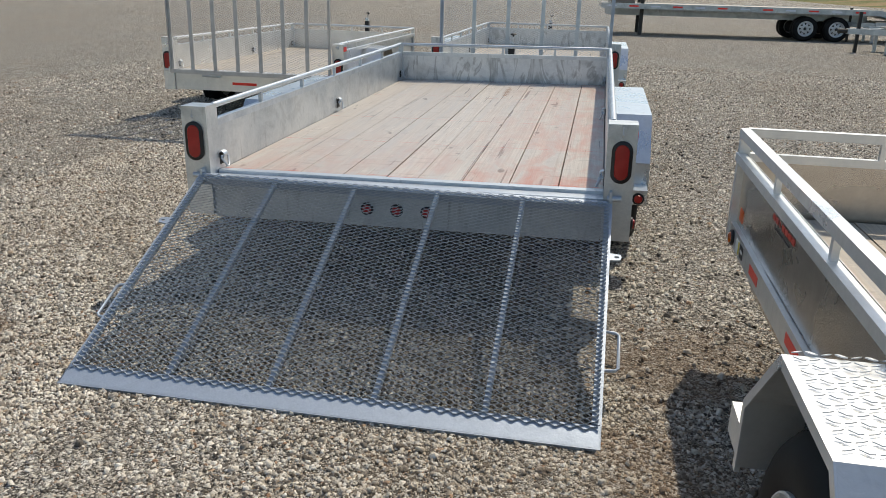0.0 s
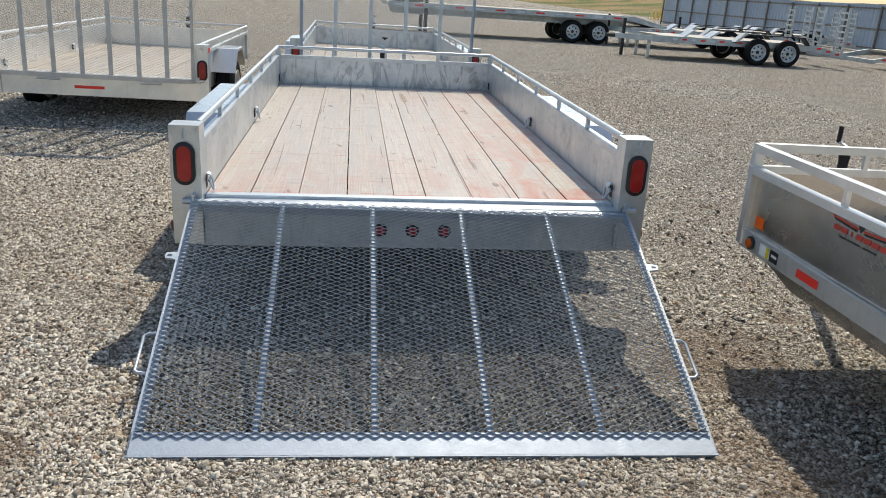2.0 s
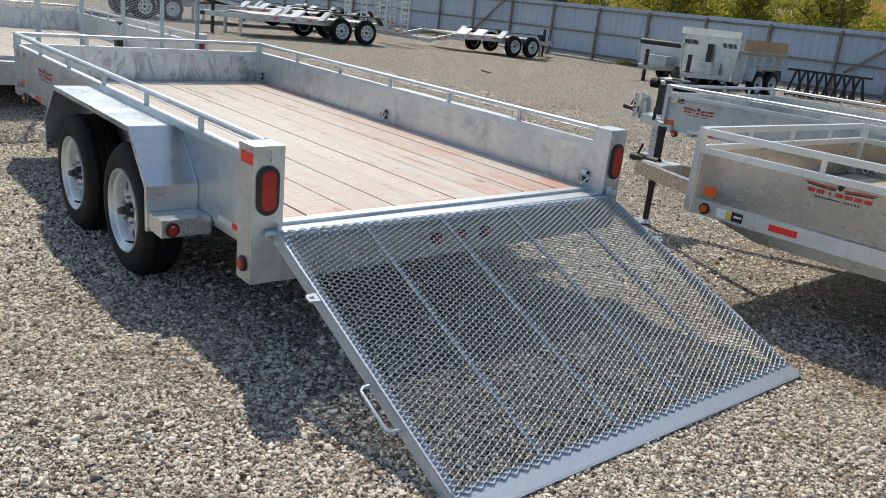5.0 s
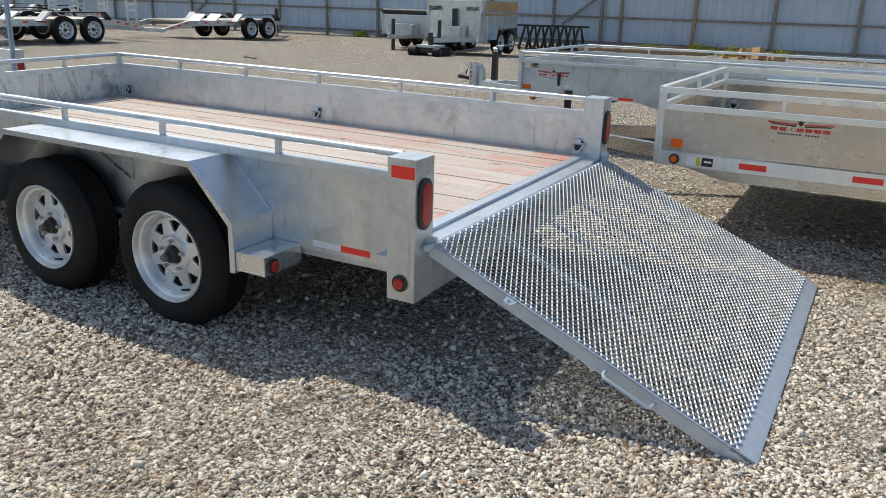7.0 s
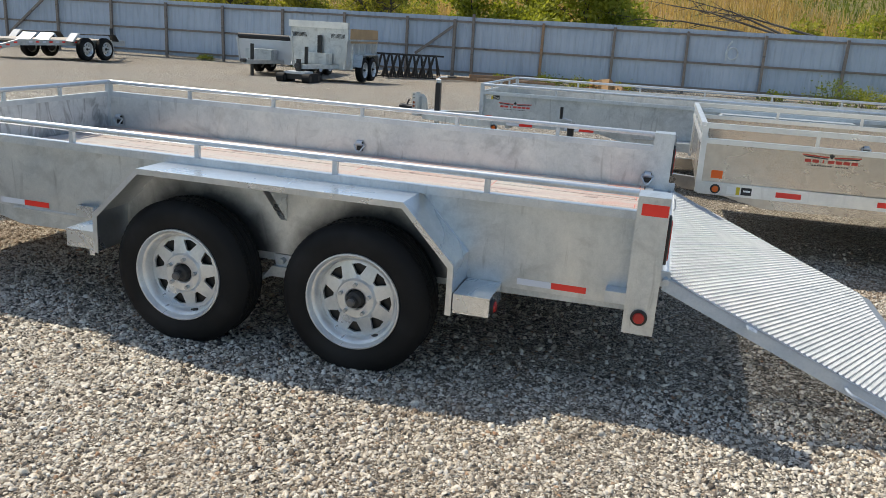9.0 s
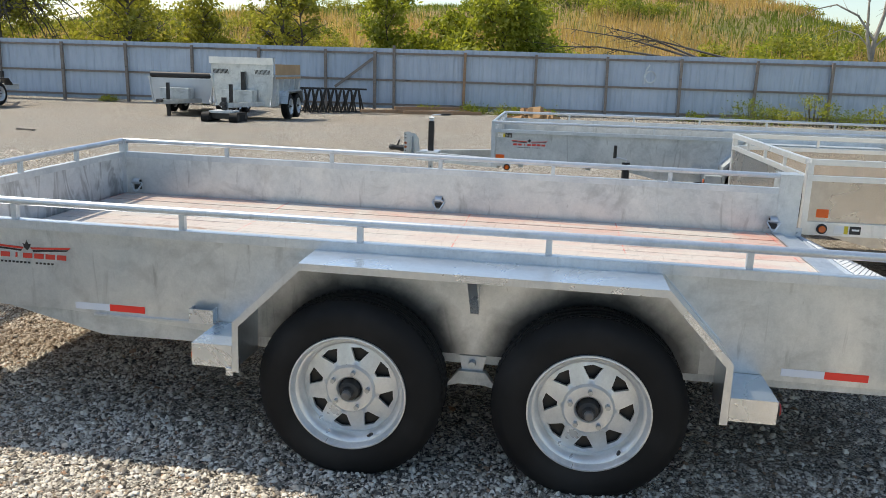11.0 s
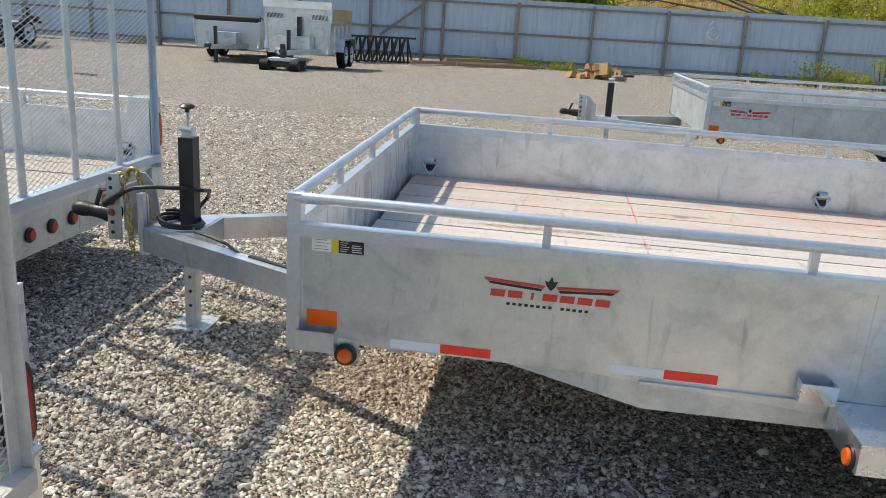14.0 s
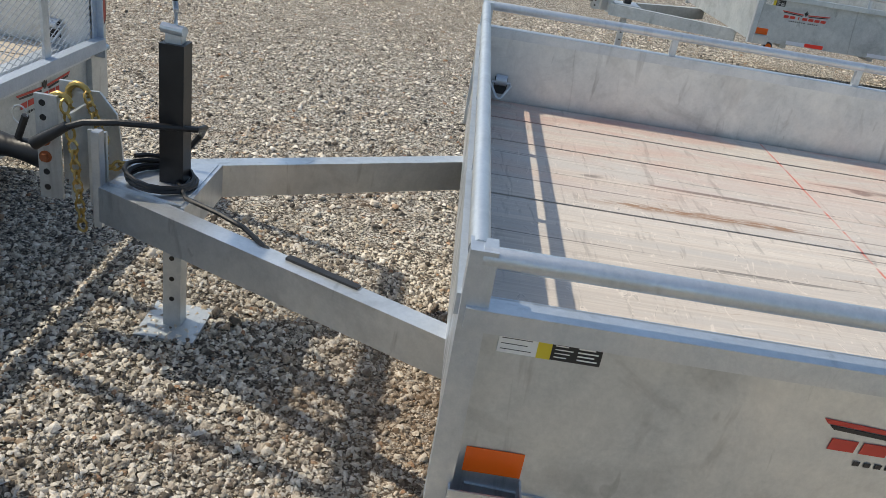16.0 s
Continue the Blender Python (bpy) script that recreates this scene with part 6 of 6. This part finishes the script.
for k in range(22):
    lay = 0 if k < 12 else (1 if k < 19 else 2)
    x, y = 20.1 + rng.uniform(-0.35, 0.35) * (1 - lay * 0.25), 2.05 + rng.uniform(-0.75, 0.75) * (1 - lay * 0.28)
    w = thing("firewood_log", pose(x, y, 0.0 + lay * 0.13, rng.uniform(-12, 12), rng.uniform(-12, 12), rng.uniform(0, 180)), "freshly split piece of firewood in a heap", "firewood", "heap of firewood")
    a = rng.uniform(0.10, 0.16)
    part("log", extrude(B(), [(-0.2, -a, 0), (-0.2, a, 0), (-0.2, a * 0.5, a * 1.3), (-0.2, -a * 0.7, a * 1.1)], (rng.uniform(0.34, 0.44), 0, 0)), SPLIT_WOOD, w, bevel=0.012)
for x, y, a in ((11.2, 12.0, 75),):
    b = thing("wood_scrap", pose(x, y, ground_z(x, y), 0, 0, a), "dark scrap of wood on the gravel", "scrap wood")
    part("piece", boxed(-0.24, 0.24, -0.025, 0.025, 0, 0.035), FENCE_WOOD, b, bevel=0.008)


# ---- fence ----
def fence_x(y):
    return 24.15 - 0.030 * y


FENCE_Y0, FENCE_Y1, BAY = -40, 56, 2.42
fence = thing("fence", pose(0, 0, 0), "long blue-grey corrugated steel fence with timber posts", "fence")
fence["kind"] = "structure"
ys = [4.49 + BAY * k for k in range(-18, 22)]
mark_y = -0.4 - 1.1
for k, y in enumerate(ys[:-1]):
    y1 = ys[k + 1]
    xa, xb = fence_x(y), fence_x(y1)
    # ribbed sheet, one per bay, standing behind the posts
    n = 48
    vs, fs = [], []
    for j in range(n + 1):
        u = j / n
        px = xa + (xb - xa) * u + 0.10 + (0.018 if (j % 6) in (0, 1) else 0.0)
        py = y + (y1 - y) * u
        zt = 2.10 + 0.02 * noise.noise((y * 0.3, 0, 0))
        vs += [(px, py, 0.06), (px, py, zt), (px + 0.012, py, zt), (px + 0.012, py, 0.06)]
    for j in range(n):
        a, b = j * 4, j * 4 + 4
        fs += [(a, b, b + 1, a + 1), (a + 1, b + 1, b + 2, a + 2), (a + 2, b + 2, b + 3, a + 3)]
    part("sheet_panel", raw_mesh("sheet_panel", vs, fs, FENCE_BLUE), None, fence)
    for z, h in ((1.93, 0.07), (1.03, 0.07), (0.20, 0.07)):
        part("fence_rail", cyl(B(), (xa + 0.07, y, z), (xb + 0.07, y1, z), 0, w=0.04, h=h), FENCE_WOOD, fence)
for k, y in enumerate(ys):
    x = fence_x(y)
    lean = 0.03 * math.sin(k * 1.7)
    part("fence_post", bar((x, y, -0.1), (x, y + lean, 2.02 + (0.18 if abs(y - 6.91) < 0.1 else 0.0)), 0.088, 0.088), FENCE_NEW if abs(y - 4.49) < 0.1 else FENCE_WOOD, fence)
x = fence_x(7.6)
part("fence_post", bar((x, 7.6, -0.1), (x, 7.6, 2.0), 0.10, 0.10), FENCE_WOOD, fence)
part("fence_brace", bar((x - 0.06, 9.0, 0.75), (x - 0.06, 7.65, 1.75), 0.05, 0.09), FENCE_WOOD, fence)
x = fence_x(24)
part("fence_brace", bar((x - 0.06, 26.2, 0.5), (x - 0.06, 24.3, 2.0), 0.06, 0.09), FENCE_WOOD, fence)
# pale chalk scrawl on one sheet
bm = B()
yc, xc = -1.62, fence_x(-1.62) + 0.092
loop_ = [(xc, yc - 0.16 + 0.17 * math.cos(a), 1.40 + 0.19 * math.sin(a)) for a in [k * math.tau / 18 for k in range(18)]]
tube(bm, loop_, 0.030, 6, True)
tube(bm, [(xc, yc + 0.02, 1.16), (xc, yc + 0.03, 1.42), (xc, yc + 0.0, 1.62), (xc, yc - 0.12, 1.80)], 0.030, 6)
part("chalk_mark", bm, CHALK, fence, "faint chalk scrawl")


# ---- beyond the fence ----
def hill_z(x, y):
    r = smooth_step(28, 72, x)
    h = 5.6 + 1.3 * smooth_step(42, 2, y) + 1.5 * math.exp(-(((y + 7) / 10) ** 2)) - 2.6 * smooth_step(-15, -27, y) - 2.4 * smooth_step(38, 54, y)
    return -0.05 + r * h + 0.5 * r * noise.noise((x * 0.05, y * 0.05, 1)) + 0.3 * noise.noise((x * 0.3, y * 0.3, 4)) * r - 6 * smooth_step(95, 160, x)


hx, hy = np.linspace(26, 170, 50), np.linspace(-130, 190, 110)
hv = [(x, y, hill_z(x, y)) for y in hy for x in hx]
hf = [(j * 50 + i, j * 50 + i + 1, (j + 1) * 50 + i + 1, (j + 1) * 50 + i) for j in range(109) for i in range(49)]
bank = tagged(new("bank", raw_mesh("bank", hv, hf, BANK)), "grassy bank with dry reeds beyond the fence", "hill", kind="structure")
for p in bank.data.polygons:
    p.use_smooth = True


def reedy(x, y):
    """How far the dry reeds stand over the green grass at a place."""
    return noise.noise((x * 0.07, y * 0.07, 9)) + 0.35 * noise.noise((x * 0.3, y * 0.3, 3)) + 0.35 * smooth_step(58, 40, x) - 0.2


def blades(name, count, seed, area, h, w, material, label, dry):
    rng = np.random.default_rng(seed)
    vs, fs = [], []
    for k in range(count):
        x, y = rng.uniform(area[0], area[1]), rng.uniform(area[2], area[3])
        if (reedy(x, y) > rng.uniform(-0.12, 0.12)) != dry:
            continue
        z = hill_z(x, y)
        a = rng.uniform(0, math.tau)
        hh = h * rng.uniform(0.5, 1.25) * (1 - 0.45 * smooth_step(50, 75, x))
        dx, dy = w * math.cos(a), w * math.sin(a)
        lx, ly = rng.normal(0, 0.16 * hh, 2)
        i = len(vs)
        vs += [(x - dx, y - dy, z - 0.1), (x + dx, y + dy, z - 0.1), (x + lx, y + ly, z + hh)]
        fs.append((i, i + 1, i + 2))
    return tagged(new(name, raw_mesh(name, vs, fs, material)), label, "reeds" if dry else "grass", kind="stuff")


blades("dry_reeds", 110000, 2, (27, 78, -45, 70), 1.2, 0.030, REED, "tall dry tan reeds on the bank", True)
blades("bank_grass", 90000, 3, (27, 84, -45, 70), 0.55, 0.045, GRASS, "rank green grass on the bank", False)


def leaves(name, centres, per, size, seed, material, parent):
    """Leaf clumps: many small four-cornered leaves round the given centres (x, y, z, radius), one mesh of stuff."""
    rng = np.random.default_rng(seed)
    out = []
    for cx, cy, cz, r in centres:
        n = max(12, int(per * (r ** 1.4)))
        c = rng.normal(0, 0.48, (n, 3)) * r * (1, 1, 0.8) + (cx, cy, cz)
        d = rng.normal(0, 1, (n, 3))
        d /= np.linalg.norm(d, axis=1, keepdims=True)
        e = np.cross(d, rng.normal(0, 1, (n, 3)))
        e /= np.linalg.norm(e, axis=1, keepdims=True) + 1e-6
        s = size * rng.uniform(0.6, 1.3, (n, 1))
        out.append(np.stack([c - d * s, c + e * s * 0.5, c + d * s, c - e * s * 0.5], 1).reshape(-1, 3))
    v = np.concatenate(out)
    f = np.arange(len(v)).reshape(-1, 4)
    return tagged(part(name, raw_mesh(name, v.tolist(), f.tolist(), material), None, parent), kind="stuff")


def tree(x, y, h, spread, seed, material, bare=0.0, label="young tree in fresh spring leaf behind the fence", thick=0.016, low=0.12, size=0.10, bark=None):
    rng = random.Random(seed)
    z = hill_z(x, y) if x > 26 else 0
    tr = thing("tree", pose(x, y, z), label, "tree", "trees beyond the fence")
    bm = B()
    cent = []
    lean = Vector((rng.uniform(-0.12, 0.12), rng.uniform(-0.15, 0.15), 1))
    pts = [Vector((0, 0, -0.2)) + lean * (h * 0.85 * k / 5) + Vector((rng.uniform(-0.1, 0.1), rng.uniform(-0.1, 0.1), 0)) * k * 0.3 for k in range(6)]
    r0 = thick * h
    for k in range(5):
        cyl(bm, pts[k], pts[k + 1], r0 * (1 - k * 0.17), 8, r0 * (1 - (k + 1) * 0.17), False)
    for k in range(18):
        f = low + (0.99 - low) * (k + rng.random()) / 18
        i = min(4, int(f * 5))
        p = pts[i].lerp(pts[i + 1], f * 5 - i)
        a = k * 2.4 + rng.uniform(-0.5, 0.5)
        l = spread * rng.uniform(0.6, 1.0) * (1.1 - 0.65 * f)
        e = p + Vector((math.cos(a) * l, math.sin(a) * l, l * rng.uniform(0.15, 0.9)))
        mpt = p.lerp(e, 0.5) + Vector((0, 0, 0.1 * l))
        cyl(bm, p, mpt, r0 * 0.35, 6, r0 * 0.22, False)
        cyl(bm, mpt, e, r0 * 0.22, 6, r0 * 0.06, False)
        for q in range(5):
            g = mpt.lerp(e, rng.uniform(-0.3, 1)) + Vector((rng.uniform(-1, 1), rng.uniform(-1, 1), rng.uniform(-0.5, 0.8))) * l * 0.45
            cyl(bm, mpt.lerp(e, 0.4), g, r0 * 0.12, 5, r0 * 0.03, False)
            if rng.random() > bare:
                cent.append((g.x, g.y, g.z, spread * rng.uniform(0.16, 0.30)))
    part("trunk", bm, bark or BARK, tr, "grey trunk and limbs")
    if cent:
        leaves("crown", cent, 230, size, seed, material, tr)
    return tr


def bush(x, y, r, h, seed, material, label="rough green bush growing behind the fence", z=None, clumps=20):
    rng = random.Random(seed)
    b = thing("bush", pose(x, y, hill_z(x, y) if z is None else z), label, "bush", "bushes along the fence")
    cent = []
    bm = B()
    for k in range(clumps):
        a, q = k * 2.4, r * math.sqrt((k + 0.5) / clumps) * rng.uniform(0.8, 1.1)
        top = h * (1 - 0.55 * (q / r) ** 2) * rng.uniform(0.75, 1.05)
        p = Vector((q * math.cos(a), q * math.sin(a), top * rng.choice((0.25, 0.55, 0.8, 0.95))))
        cyl(bm, (q * 0.5 * math.cos(a), q * 0.5 * math.sin(a), -0.1), p, 0.012 + 0.008 * r, 5, 0.005, False)
        cent.append((p.x, p.y, p.z, min(r * 0.42, 0.20 + 0.22 * h) * rng.uniform(0.6, 1.0)))
    part("stem", bm, BARK, b, "thin brown stems")
    leaves("foliage", cent, 330, 0.040 if r < 0.9 else 0.085, seed, material, b)
    return b


# trees and scrub beyond the fence, from the far end to the near end
old = thing("tree", pose(26.3, 23.6, 0), "big dark-barked tree with long arching bare limbs", "tree", "trees beyond the fence")
bm = B()
tube(bm, [(0, 0, -0.2), (0.02, 0.05, 1.5), (-0.05, 0.1, 3.0), (0.1, 0.25, 4.6), (0.2, 0.3, 7.5)], 0.36, 12)
part("trunk", bm, BARK, old, "thick dark trunk")
orng = random.Random(61)
bm = B()
cent = []
for k in range(26):
    z0, l = orng.uniform(2.6, 6.5), orng.uniform(2.0, 4.6)
    a = orng.uniform(-2.6, -0.6) if k % 3 else orng.uniform(0, math.tau)
    d = Vector((0.5 * math.cos(a), math.sin(a), 0))
    p = [Vector((0.02, 0.12, z0)) + d * (l * f) + Vector((0, 0, 1.3 * math.sin(f * 2.6) - 1.7 * f * f + orng.uniform(-0.12, 0.12))) for f in (0.0, 0.2, 0.4, 0.6, 0.8, 1.0)]
    for q in range(5):
        cyl(bm, p[q], p[q + 1], 0.085 * (1 - q * 0.18), 6, 0.085 * (1 - (q + 1) * 0.18) + 0.002, False)
        for w in range(3):
            s = p[q].lerp(p[q + 1], orng.random())
            e = s + Vector((orng.uniform(-0.5, 0.5), orng.uniform(-0.9, 0.5), orng.uniform(-0.8, 0.5)))
            cyl(bm, s, e, 0.018, 5, 0.004, False)
            if orng.random() < 0.22:
                cent.append((e.x, e.y, e.z, orng.uniform(0.25, 0.5)))
part("limb", bm, BARK, old, "arching bare limbs")
leaves("crown", cent, 260, 0.08, 5, LEAF_OLIVE, old)
# (x, y, height, spread, leaf, bareness, trunk thickness)
for k, (x, y, h, sp, mt, bare, th) in enumerate([
        (28.6, 19.0, 6.4, 2.0, LEAF_OLIVE, 0.62, 0.021), (29.2, 12.5, 6.6, 1.9, LEAF_OLIVE, 0.72, 0.021), (28.8, 11.6, 5.6, 1.6, LEAF_OLIVE, 0.75, 0.014),
        (27.8, 7.7, 5.0, 1.5, LEAF, 0.0, 0.014), (28.4, 6.2, 4.0, 1.4, LEAF, 0.05, 0.014), (27.0, 3.4, 5.4, 2.3, LEAF, 0.0, 0.016), (28.6, 2.4, 4.4, 1.6, LEAF, 0.1, 0.015), (27.6, 5.0, 4.0, 1.2, LEAF, 0.1, 0.014),
        (31.5, 20.5, 5.0, 2.2, LEAF_OLIVE, 0.3, 0.014), (31.0, 16.8, 4.6, 2.1, LEAF_OLIVE, 0.35, 0.014), (34.0, 30.0, 6.5, 2.6, LEAF_OLIVE, 0.4, 0.018), (32.0, 14.6, 4.0, 1.8, LEAF_OLIVE, 0.3, 0.014),
        (30.5, 36.0, 6.0, 2.4, LEAF_OLIVE, 0.4, 0.018), (29.5, -17.5, 4.6, 1.8, LEAF, 0.1, 0.015), (31.0, -23.0, 5.2, 2.0, LEAF, 0.2, 0.016)]):
    tree(x, y, h, sp, 11 + k, mt, bare, "young tree in fresh spring leaf behind the fence" if bare < 0.25 else ("half-bare dark-trunked tree behind the fence" if bare > 0.5 else "thinly leaved olive tree behind the fence"), th, 0.12 if bare < 0.25 else 0.3)
pale = thing("tree", pose(29.2, -10.5, hill_z(29.2, -10.5)), "bare tree with pale grey arching limbs", "tree", "trees beyond the fence")
bm = B()
prng = random.Random(12)
def bough(pts, r):
    """A limb tapering along its points, with fine twigs."""
    pts = [Vector(p) for p in pts]
    n = len(pts) - 1
    for q in range(n):
        cyl(bm, pts[q], pts[q + 1], r * (1 - 0.85 * q / n), 7, r * (1 - 0.85 * (q + 1) / n), False)
        for w in range(3 if q else 0):
            s = pts[q].lerp(pts[q + 1], prng.random())
            e = s + Vector((prng.uniform(-0.3, 0.3), prng.uniform(-0.2, 0.6), prng.uniform(-0.25, 0.5)))
            cyl(bm, s, e, 0.012, 5, 0.003, False)
bough([(0, 0, -0.2), (0, 0.06, 1.6), (0.05, 0.0, 3.0), (0.1, -0.25, 4.0), (0.1, -0.35, 5.6), (0.0, -0.6, 7.0)], 0.13)
bough([(0, 0.06, 2.3), (0, 0.3, 3.2), (0.1, 0.35, 4.4), (0.1, 0.2, 6.0)], 0.085)
bough([(0.05, 0.0, 3.0), (0, 0.7, 3.9), (0.1, 1.5, 4.3), (0, 2.3, 4.1), (0, 3.0, 3.6)], 0.05)
bough([(0.05, 0.0, 2.6), (0, 0.6, 3.2), (0.1, 1.2, 3.4), (0, 1.9, 3.1)], 0.035)
bough([(0.05, -0.05, 2.8), (0, -0.8, 3.6), (0.1, -1.6, 4.0), (0, -2.3, 3.8)], 0.045)
part("trunk", bm, PALE_BARK, pale, "pale grey trunk and limbs")
# low scrub over the fence top
for k, (x, y, r, h, mt) in enumerate([
        (28.5, 24.0, 1.2, 2.9, LEAF_DARK), (29.5, 21.6, 1.5, 3.0, LEAF_OLIVE), (29.0, 18.2, 1.6, 3.3, LEAF_OLIVE), (30.5, 16.6, 1.6, 3.0, LEAF_OLIVE), (29.4, 14.4, 1.5, 3.2, LEAF_OLIVE), (30.0, 13.2, 1.3, 3.0, LEAF_OLIVE),
        (31.0, 11.2, 1.3, 2.5, LEAF_OLIVE), (28.2, 6.9, 1.1, 2.8, LEAF), (28.6, 8.6, 1.0, 2.6, LEAF), (27.6, 4.4, 1.3, 3.4, LEAF), (27.4, 2.4, 1.2, 3.0, LEAF_DARK), (28.4, 1.4, 0.9, 2.9, LEAF),
        (28.2, -4.7, 0.95, 3.2, LEAF_OLIVE), (28.6, -6.5, 0.8, 2.9, LEAF), (28.4, -8.1, 1.2, 3.2, LEAF_OLIVE), (29.4, -9.3, 1.1, 3.1, LEAF), (30.4, -7.4, 1.2, 3.3, LEAF), (28.6, -12.4, 1.2, 3.0, LEAF), (29.0, -14.6, 1.5, 3.1, LEAF_OLIVE), (29.5, 27.5, 1.8, 2.8, LEAF_DARK), (30.0, 33.5, 2.2, 2.8, LEAF_OLIVE)]):
    bush(x, y, r, h, 40 + k, mt)
grnd = random.Random(31)
for k in range(34):
    y = 27 - k * 1.28 + grnd.uniform(-0.5, 0.5)
    if -4 < y < 0.6:
        continue
    bright = 0.5 < y < 9.5 or y < -5.5
    bush(grnd.uniform(28.5, 32.5), y, grnd.uniform(0.8, 1.5), grnd.uniform(2.3, 3.1), 300 + k, LEAF if bright and k % 3 else LEAF_OLIVE)
srnd = random.Random(77)
for k in range(40):
    x, y = srnd.uniform(36, 70), -30 + k * 1.9 + srnd.uniform(-1, 1)
    if -6 < y < 2 and x < 52:
        x += 18
    bush(x, y, srnd.uniform(1.2, 2.6), srnd.uniform(0.9, 1.9), 200 + k, srnd.choice((LEAF, LEAF_OLIVE, LEAF_OLIVE, LEAF_DARK)), "rough green bush on the bank")
# weeds along the inside of the fence
for k, (x, y, r, h) in enumerate([(23.2, -4.9, 0.75, 0.75), (23.3, -5.9, 0.6, 0.6), (23.3, -6.9, 0.55, 1.15), (23.1, -7.7, 0.7, 0.7), (23.3, -8.9, 0.6, 0.8), (23.4, -10.4, 0.6, 0.6), (23.5, 4.0, 0.5, 0.3), (23.5, 2.9, 0.5, 0.25), (23.5, 1.6, 0.4, 0.2), (23.5, 13.6, 0.25, 0.18), (23.4, 17.2, 0.3, 0.15), (23.4, 5.6, 0.4, 0.2), (23.6, -3.2, 0.4, 0.3)]):
    bush(x, y, r, h, 80 + k, LEAF if k % 3 else LEAF_DARK, "green weeds growing at the foot of the fence", 0.02)
# a fallen limb on the fence top
limb = thing("fallen_branch", pose(24.6, -2.4, 2.08), "bare fallen branch lying over the fence top", "branch")
bm = B()
rng = random.Random(8)
lines = [((0, -0.6, 0.03), (1.6, 3.6, 0.95)), ((0.1, -1.9, 0.0), (1.5, 2.2, 0.75)), ((0.05, -0.9, 0.0), (1.2, 2.4, 1.05)), ((0.0, 0.3, 0.0), (1.5, 4.4, 0.30))]
for a, b in lines:
    a, b = Vector(a), Vector(b)
    mid_pt = a.lerp(b, 0.5) + Vector((0, 0, 0.14))
    cyl(bm, a, mid_pt, 0.042, 7, 0.026, False)
    cyl(bm, mid_pt, b, 0.026, 7, 0.008, False)
    for k in range(9):
        p = a.lerp(b, rng.uniform(0.25, 0.95)) + Vector((0, 0, 0.08))
        cyl(bm, p, p + Vector((rng.uniform(-0.4, 0.4), rng.uniform(0.2, 1.0), rng.uniform(-0.3, 0.4))), 0.016, 5, 0.004, False)
part("limb", bm, BARK, limb)
